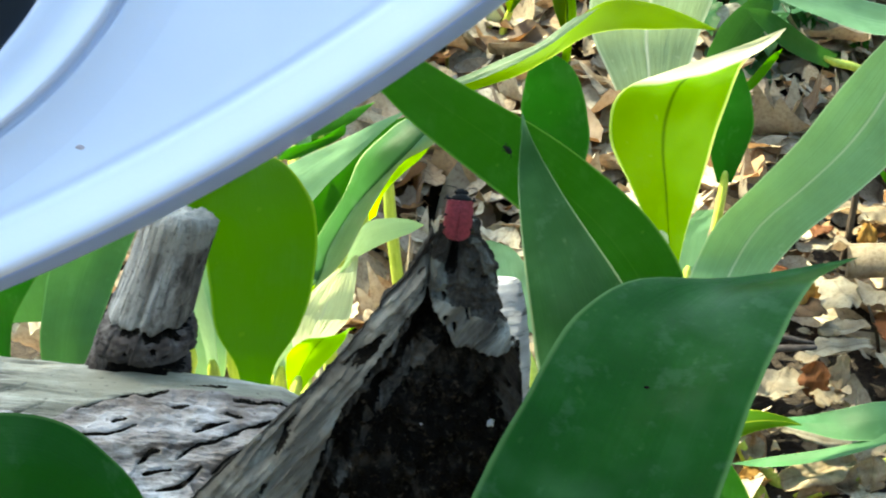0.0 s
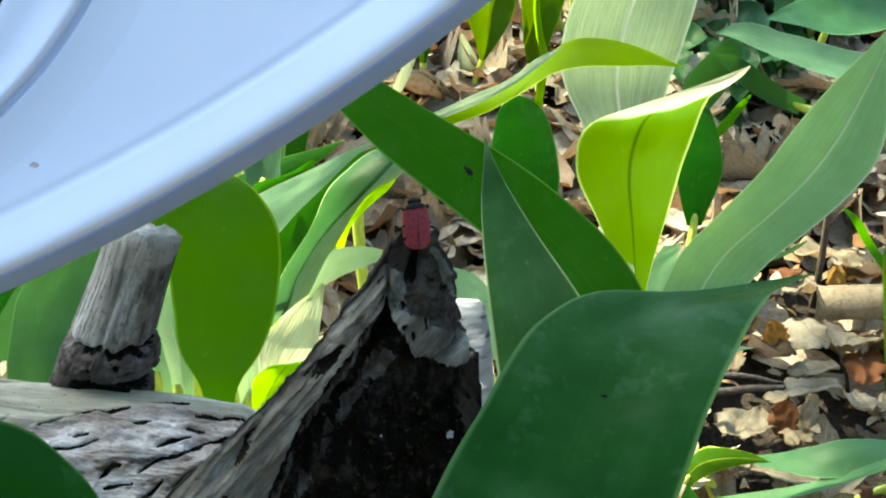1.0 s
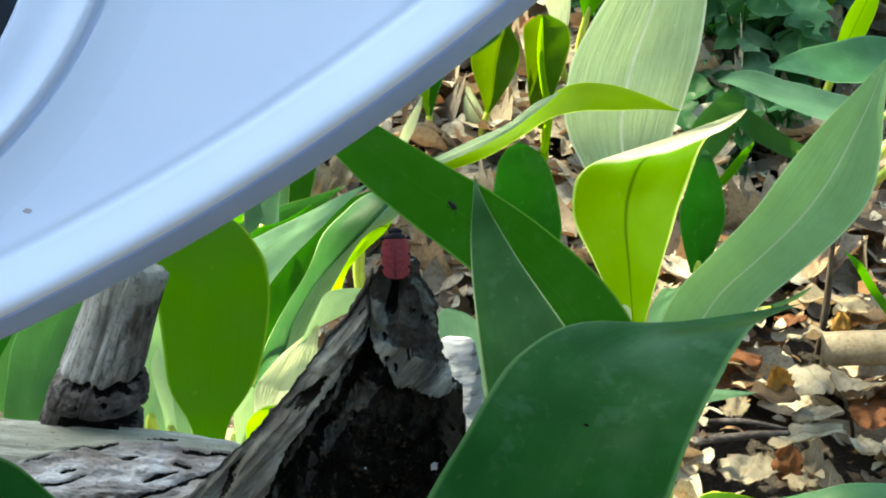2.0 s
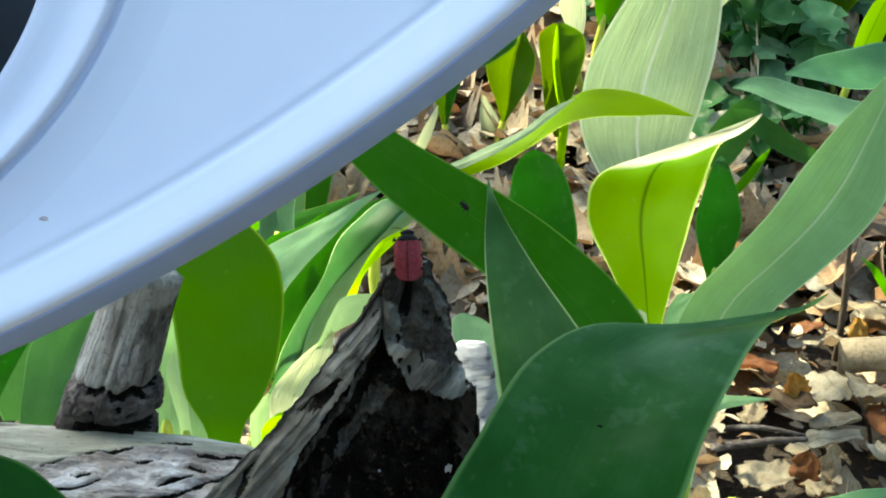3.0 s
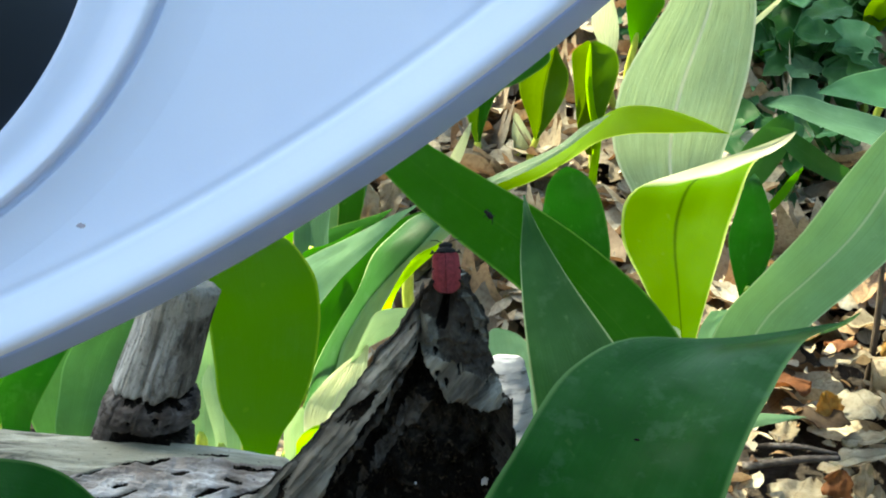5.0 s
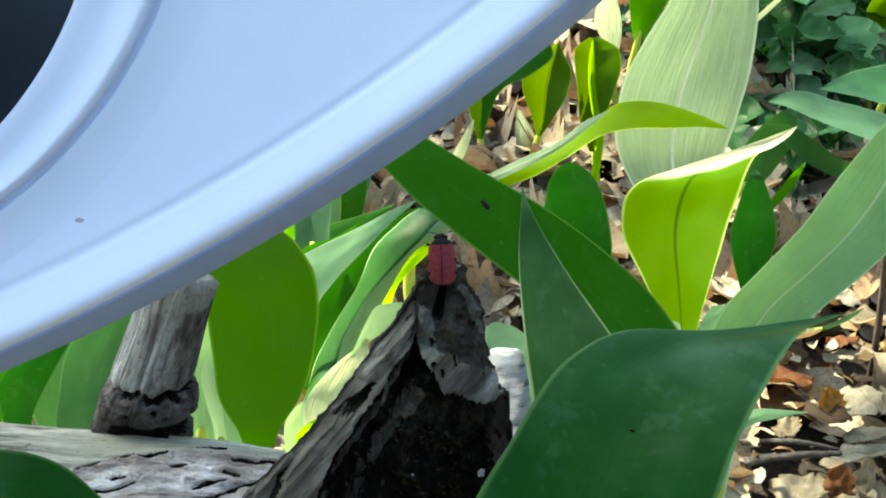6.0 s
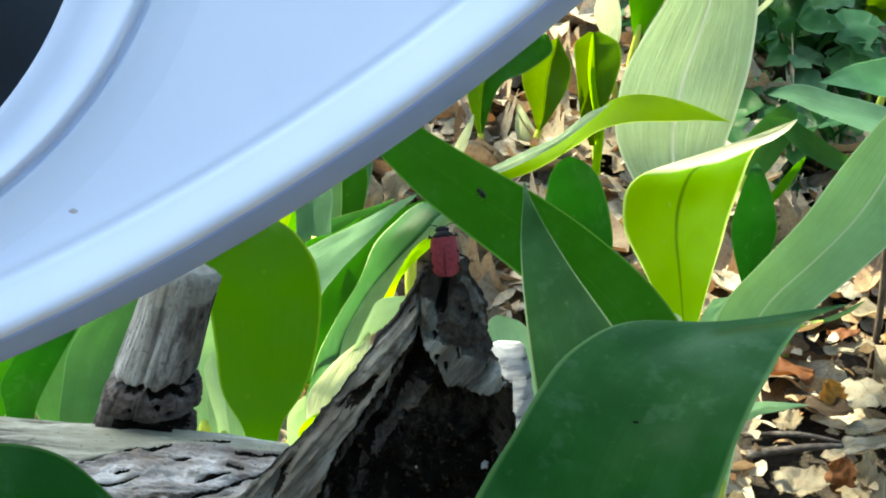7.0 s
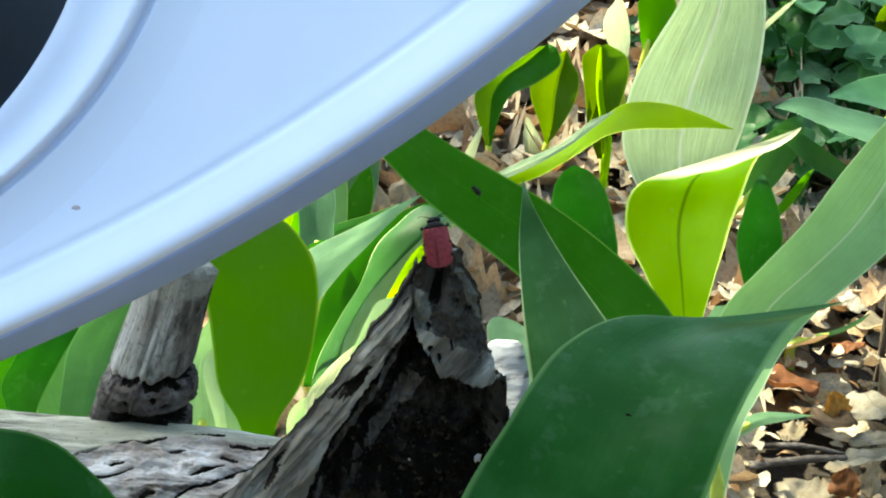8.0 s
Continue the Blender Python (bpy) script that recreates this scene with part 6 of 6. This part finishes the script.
def small_bug():
    b = thing("small_bug", (0, 0, 0), "tiny dark bug crawling along a green leaf", "insect")
    part("body", ball_bm((0.0010, 0.0015, 0.0007), (0, 0, 0.0006), 10, 8), BLACK_SHELL, b, local=True)
    part("head", ball_bm((0.0006, 0.0006, 0.0005), (0, 0.0017, 0.0006), 8, 6), BLACK_SHELL, b, local=True)
    for side in (-1, 1):
        for y in (0.0010, 0.0, -0.0011):
            part("leg", tube_bm([(side * 0.0005, y, 0.0006), (side * 0.0014, y * 1.3, 0.0009), (side * 0.0019, y * 1.7, 0.0)], [0.0001, 0.0001, 0.00008], 5, 0, 0, 8), BLACK_SHELL, b, local=True)
    return b


BEETLE, BUG = red_beetle(), small_bug()


# ---------------------------------------------------------------- fallen leaves
def litter_points(kind, rng):
    """One dead leaf: rows x columns of points, curled and crumpled; broad, lobed, narrow or torn."""
    n, m = 13, 7
    long = rng.uniform(0.024, 0.046) if kind != 3 else rng.uniform(0.010, 0.022)
    wide = long * (0.30, 0.34, 0.20, 0.42)[kind] * rng.uniform(0.85, 1.15)
    curl, roll, twist = rng.gauss(0.2, 0.7), rng.gauss(0.3, 0.6), rng.uniform(-0.4, 0.4)
    if rng.random() < 0.2:
        roll = rng.uniform(1.4, 2.6)
    seed = rng.uniform(0, 50)
    out = []
    for i in range(n):
        u = i / (n - 1)
        w = wide * max(0.03, math.sin(math.pi * (0.04 + 0.93 * u)) ** 0.75)
        if kind == 1:
            w *= 1 + 0.24 * math.sin(2 * math.pi * 3.0 * u + seed)
        if kind == 3:
            w *= 1 + 0.3 * noise.noise(Vector((u * 3, seed, 0)))
        row = []
        for j in range(m):
            a = 2 * j / (m - 1) - 1
            x = a * w * (1 + 0.12 * noise.noise(Vector((u * 7, a * 3, seed))))
            z = roll * x * x / (wide + 1e-6) * 0.7 + twist * x * (u - 0.5) + curl * long * 0.28 * (u - 0.5) ** 2 * 2
            z += 0.10 * wide * 3 * noise.noise(Vector((u * 3.5 + seed, a * 1.6, 1)))
            row.append(Vector((x, (u - 0.5) * long, z)))
        out.append(row)
    return out


CHOSEN = []


def chosen_leaf(x, y, z, long, wide, turn, tone, form, label):
    """A single dead leaf: flat and wavy, rolled into a tube, or standing on edge."""
    CHOSEN.append((x, y, long))
    seed = len(CHOSEN)
    n, m = 26, 15
    wide *= 0.86
    rng = random.Random(seed)
    curl, cup = rng.uniform(-0.5, 0.7), rng.uniform(-0.3, 0.5)
    pts = []
    for i in range(n):
        u = i / (n - 1)
        w = wide * max(0.05, math.sin(math.pi * (0.05 + 0.91 * u)) ** 0.6) * (1 + 0.22 * noise.noise(Vector((u * 4.5, seed, 0))))
        row = []
        for j in range(m):
            a = 2 * j / (m - 1) - 1
            side = a * w * (1 + 0.34 * noise.noise(Vector((u * 5, (a > 0) * 3 + seed, seed * 2))) + 0.22 * noise.noise(Vector((u * 13, (a > 0) * 5, seed))))
            h = 0.45 * wide * noise.noise(Vector((u * 2.6 + seed, a * 1.5, 1))) + 0.10 * wide * noise.noise(Vector((u * 6 + seed, a * 4, 5))) - 0.35 * wide * abs(a) ** 3 * (0.4 + noise.noise(Vector((u * 3, seed, 8))))
            if form == "rolled":
                rad = wide * 0.62
                row.append(Vector((rad * math.sin(a * 2.3), (u - 0.5) * long, rad * 0.4 + rad * math.cos(a * 2.3) * (1 + 0.1 * noise.noise(Vector((u * 3, a, seed)))))))
            else:
                row.append(Vector((side, (u - 0.5) * long, h + cup * side * side / wide + curl * long * 0.4 * (u - 0.5) ** 2)))
        pts.append(row)
    me = bpy.data.meshes.new("dead_leaf")
    bm = grid_bm(pts)
    bmesh.ops.solidify(bm, geom=bm.faces[:], thickness=0.00025)
    bm.to_mesh(me)
    bm.free()
    me.materials.append(DEAD[tone])
    me.polygons.foreach_set("use_smooth", [True] * len(me.polygons))
    ob = new("dead_leaf", me)
    if form == "standing":
        ob.matrix_basis = pose(x, y, z + 0.3 * long, 62, rng.uniform(-20, 20), turn)
    else:
        ob.matrix_basis = pose(x, y, z, rng.uniform(-30, -8), rng.uniform(-14, 14), 0) @ pose(0, 0, 0, 0, 0, turn + rng.uniform(-18, 18))
    tagged(ob, label, "dead leaf", "fallen leaves")


chosen_leaf(0.1988, 0.7664, 0.0100, 0.0302, 0.0158, 82, "tan", "rolled", "tan dry leaf rolled into a tube on the woodland floor")
chosen_leaf(0.2069, 0.7916, 0.0112, 0.0332, 0.0123, 10, "dark", "flat", "dark brown damp leaf lying on the woodland floor")
chosen_leaf(0.1936, 0.7793, 0.0124, 0.0144, 0.0053, 0, "gold", "standing", "golden orange dry leaf standing on edge among fallen leaves")
chosen_leaf(0.1725, 0.7916, 0.0136, 0.0154, 0.0066, 90, "rust", "flat", "reddish brown dry leaf lying on the woodland floor")
chosen_leaf(0.1946, 0.8098, 0.0100, 0.0372, 0.0135, 84, "cream", "flat", "cream-coloured dry leaf lying on the woodland floor")
chosen_leaf(0.1741, 0.7793, 0.0112, 0.0249, 0.0105, 95, "pale", "flat", "bleached pale dry leaf lying on the woodland floor")
chosen_leaf(0.1760, 0.7479, 0.0124, 0.0393, 0.0142, 10, "grey", "flat", "greyish weathered dry leaf lying on the woodland floor")
chosen_leaf(0.1948, 0.7406, 0.0136, 0.0322, 0.0157, -12, "pale", "flat", "bleached pale dry leaf lying on the woodland floor")
chosen_leaf(0.1602, 0.7399, 0.0100, 0.0154, 0.0071, 20, "gold", "standing", "golden orange dry leaf standing on edge among fallen leaves")
chosen_leaf(0.1538, 0.7397, 0.0112, 0.0457, 0.0101, 20, "dark", "flat", "dark brown damp leaf lying on the woodland floor")
chosen_leaf(0.1968, 0.7221, 0.0124, 0.0295, 0.0113, -10, "rust", "flat", "reddish brown dry leaf lying on the woodland floor")
chosen_leaf(0.1737, 0.7192, 0.0136, 0.0228, 0.0082, 90, "pale", "flat", "bleached pale dry leaf lying on the woodland floor")
chosen_leaf(0.1395, 0.6873, 0.0100, 0.0339, 0.0150, -15, "pale", "flat", "bleached pale dry leaf lying on the woodland floor")
chosen_leaf(0.1547, 0.6820, 0.0112, 0.0160, 0.0073, -15, "rust", "standing", "reddish brown dry leaf standing on edge among fallen leaves")
chosen_leaf(0.1666, 0.6859, 0.0124, 0.0151, 0.0056, 10, "tan", "standing", "tan dry leaf standing on edge among fallen leaves")
chosen_leaf(0.1595, 0.6749, 0.0136, 0.0206, 0.0088, 0, "cream", "flat", "cream-coloured dry leaf lying on the woodland floor")
chosen_leaf(0.1496, 0.6329, 0.0100, 0.0330, 0.0117, 98, "cream", "flat", "cream-coloured dry leaf lying on the woodland floor")
chosen_leaf(0.1697, 0.6258, 0.0112, 0.0144, 0.0077, -20, "tan", "standing", "tan dry leaf standing on edge among fallen leaves")
chosen_leaf(0.1867, 0.6390, 0.0124, 0.0186, 0.0081, 0, "rust", "flat", "reddish brown dry leaf lying on the woodland floor")
chosen_leaf(0.1225, 0.6248, 0.0136, 0.0143, 0.0069, 10, "gold", "flat", "golden orange dry leaf lying on the woodland floor")
chosen_leaf(0.1250, 0.6472, 0.0100, 0.0187, 0.0064, 0, "pale", "flat", "bleached pale dry leaf lying on the woodland floor")
chosen_leaf(0.1515, 0.6506, 0.0112, 0.0298, 0.0068, 86, "grey", "flat", "greyish weathered dry leaf lying on the woodland floor")
chosen_leaf(0.2035, 0.6919, 0.0124, 0.0247, 0.0085, 0, "pale", "flat", "bleached pale dry leaf lying on the woodland floor")
chosen_leaf(0.1913, 0.6959, 0.0136, 0.0248, 0.0118, 14, "grey", "flat", "greyish weathered dry leaf lying on the woodland floor")
chosen_leaf(0.1689, 0.7072, 0.0120, 0.0300, 0.0105, 80, "grey", "flat", "greyish weathered dry leaf lying on the woodland floor")
chosen_leaf(0.1572, 0.7020, 0.0120, 0.0220, 0.0085, 15, "tan", "flat", "tan dry leaf lying on the woodland floor")
chosen_leaf(0.1384, 0.7247, 0.0120, 0.0160, 0.0075, 0, "cream", "flat", "cream-coloured dry leaf lying on the woodland floor")
chosen_leaf(-0.0520, 0.8960, 0.0160, 0.0230, 0.0085, 12, "cream", "standing", "cream-coloured curled leaf standing among green shoots")
chosen_leaf(-0.0400, 0.9040, 0.0170, 0.0220, 0.0085, -25, "tan", "standing", "tan curled leaf standing on edge among green shoots")
chosen_leaf(-0.0300, 0.9200, 0.0150, 0.0240, 0.0090, 40, "rust", "standing", "reddish brown dry leaf standing on edge among green shoots")
chosen_leaf(0.2190, 1.0360, 0.0200, 0.0180, 0.0050, 20, "tan", "standing", "tan dry leaf caught on edge among dark herbs")
chosen_leaf(0.2290, 1.0320, 0.0180, 0.0180, 0.0070, -12, "rust", "standing", "reddish brown dry leaf caught on edge among dark herbs")
chosen_leaf(0.2340, 1.0560, 0.0230, 0.0220, 0.0080, 8, "cream", "standing", "cream-coloured dry leaf caught on edge among dark herbs")
chosen_leaf(0.1407, 0.7649, 0.0120, 0.0300, 0.0110, 70, "rust", "flat", "reddish brown dry leaf lying on the woodland floor")


def fallen_leaves():
    rng = random.Random(11)
    forms = []
    for k in range(26):
        pts = litter_points(k % 4, rng)
        me = bpy.data.meshes.new("dead_leaf")
        bm = grid_bm(pts)
        bm.to_mesh(me)
        bm.free()
        me.materials.append(LITTER)
        me.polygons.foreach_set("use_smooth", [True] * len(me.polygons))
        forms.append((pts, me))
    spots = []
    for k in range(5600):
        y = rng.uniform(0.50, 2.1)
        x = rng.uniform(-0.42, 0.62) * (0.7 + 0.4 * y)
        if k % 2:
            x, y = rng.uniform(-0.12, 0.34), rng.uniform(0.62, 1.45)
        z = rng.uniform(-0.014, 0.013)
        if math.hypot(x + 0.03, y - 0.45) < 0.09:
            continue
        if z > -0.008 and any(math.hypot(x - p[0], y - p[1]) < 0.5 * p[2] + 0.008 for p in CHOSEN):
            continue
        spots.append((x, y, z, rng.randrange(26), rng.uniform(0, 360), rng.gauss(0, 15), rng.gauss(0, 15), rng.uniform(0.75, 1.24)))
    spots.sort(key=lambda s: math.hypot((s[0] - 0.16) * 1.3, s[1] - 0.86))
    for x, y, z, f, rz, rx, ry, k in spots[:270]:
        ob = new("dead_leaf", forms[f][1])
        ob.matrix_basis = pose(x, y, z, -13) @ pose(0, 0, 0, rx, ry, rz)
        tagged(ob, "curled dry brown leaf lying on the woodland floor", "dead leaf", "fallen leaves")
    for k in range(10500):
        rad, ang = 0.45 + 4.0 * rng.random() ** 1.2, rng.uniform(0, 6.283)
        x, y = 0.1 + rad * math.cos(ang), 1.2 + rad * math.sin(ang)
        if math.hypot(x + 0.03, y - 0.45) < 0.10 or (abs(x - 0.1) < 0.36 and 0.55 < y < 1.9):
            continue
        spots.append((x, y, rng.uniform(-0.016, 0.012), rng.randrange(26), rng.uniform(0, 360), rng.gauss(0, 16), rng.gauss(0, 16), rng.uniform(1.3, 2.2)))
    for k in range(3200):
        # crumbs and torn scraps between the leaves
        x, y = rng.uniform(-0.16, 0.36), rng.uniform(0.60, 1.50)
        spots.append((x, y, rng.uniform(-0.004, 0.014), rng.randrange(26), rng.uniform(0, 360), rng.gauss(0, 24), rng.gauss(0, 24), rng.uniform(0.12, 0.36)))
    verts, faces, uvs = [], [], []
    for x, y, z, f, rz, rx, ry, k in spots[270:]:
        m = pose(x, y, z, -13) @ pose(0, 0, 0, rx, ry, rz)
        pts = forms[f][0] if 0.4 < k < 1.25 else [row[::3] for row in forms[f][0][::3] + forms[f][0][-1:]]
        rows, cols, base = len(pts), len(pts[0]), len(verts)
        verts += [m @ (p * k) for row in pts for p in row]
        for i in range(rows - 1):
            for j in range(cols - 1):
                q = base + i * cols + j
                faces.append((q, q + 1, q + cols + 1, q + cols))
                uvs += [(b / (cols - 1), a / (rows - 1)) for a, b in ((i, j), (i, j + 1), (i + 1, j + 1), (i + 1, j))]
    me = bpy.data.meshes.new("leaf_litter")
    me.from_pydata(verts, [], faces)
    layer = me.uv_layers.new(name="UVMap")
    layer.data.foreach_set("uv", [c for p in uvs for c in p])
    me.materials.append(LITTER)
    me.polygons.foreach_set("use_smooth", [True] * len(me.polygons))
    tagged(new("leaf_litter", me), "deep layer of curled dry brown fallen leaves", "leaf litter", "", "stuff")


fallen_leaves()


# ---------------------------------------------------------------- what moves
def motions():
    face = (57.43, 0.28, 0.82)
    walk(CASING, [(t, pose(x, y, z, *face)) for t, x, y, z in (
        (0.0, -0.08041, 0.35162, 0.36066),
        (0.5, -0.08387, 0.35041, 0.36243),
        (1.0, -0.08022, 0.34592, 0.35961),
        (1.5, -0.07710, 0.34261, 0.35852),
        (3.0, -0.07482, 0.33930, 0.35772),
        (3.5, -0.07407, 0.33807, 0.35802),
        (4.0, -0.07550, 0.33775, 0.35986),
        (4.5, -0.07582, 0.33775, 0.35936),
        (6.0, -0.07442, 0.33599, 0.35924),
        (6.5, -0.07527, 0.33549, 0.35921),
        (7.0, -0.07627, 0.33541, 0.36004),
        (7.5, -0.07455, 0.33334, 0.35763),
        (8.0, -0.07355, 0.33285, 0.35786),
    )])
    walk(BEETLE, [(t, pose(-0.0061 + dx, 0.4030, 0.3061, 62, 0, 0) @ pose(0, 0, 0, 0, lean, turn)) for t, dx, lean, turn in (
        (0.0, 0.0003, 6, -6), (0.5, 0.0, -4, 10), (1.0, 0.0003, 14, 6), (1.5, 0.0, 2, 3), (2.2, 0.0001, 0, 2), (3.0, 0.0, 0, 2), (3.5, 0.0, 3, 2), (4.0, 0.0, 0, 4),
        (4.5, 0.0001, 2, 1), (5.3, 0.0, 0, 3), (6.0, 0.0, 2, 3), (6.5, 0.0, -2, 6), (7.0, 0.0, 0, 6), (7.5, 0.0, 1, 7), (8.0, -0.0002, -3, 9))])
    walk(BUG, [(t, pose(x, y, z, 48, -8, 78)) for t, x, y, z in (
        (0.0, 0.01221, 0.53317, 0.23446),
        (0.5, 0.01104, 0.53091, 0.23703),
        (1.0, 0.01109, 0.52910, 0.23850),
        (1.5, 0.00979, 0.52765, 0.24002),
        (3.0, 0.00853, 0.52685, 0.24276),
        (3.5, 0.00773, 0.52604, 0.24408),
        (4.0, 0.00656, 0.52557, 0.24562),
        (4.5, 0.00554, 0.52553, 0.24540),
        (6.0, 0.00448, 0.52438, 0.24756),
        (6.5, 0.00362, 0.52413, 0.24852),
        (7.0, 0.00276, 0.52360, 0.24957),
        (7.5, 0.00203, 0.52319, 0.25026),
        (8.0, 0.00155, 0.52278, 0.25073),
    )])


motions()
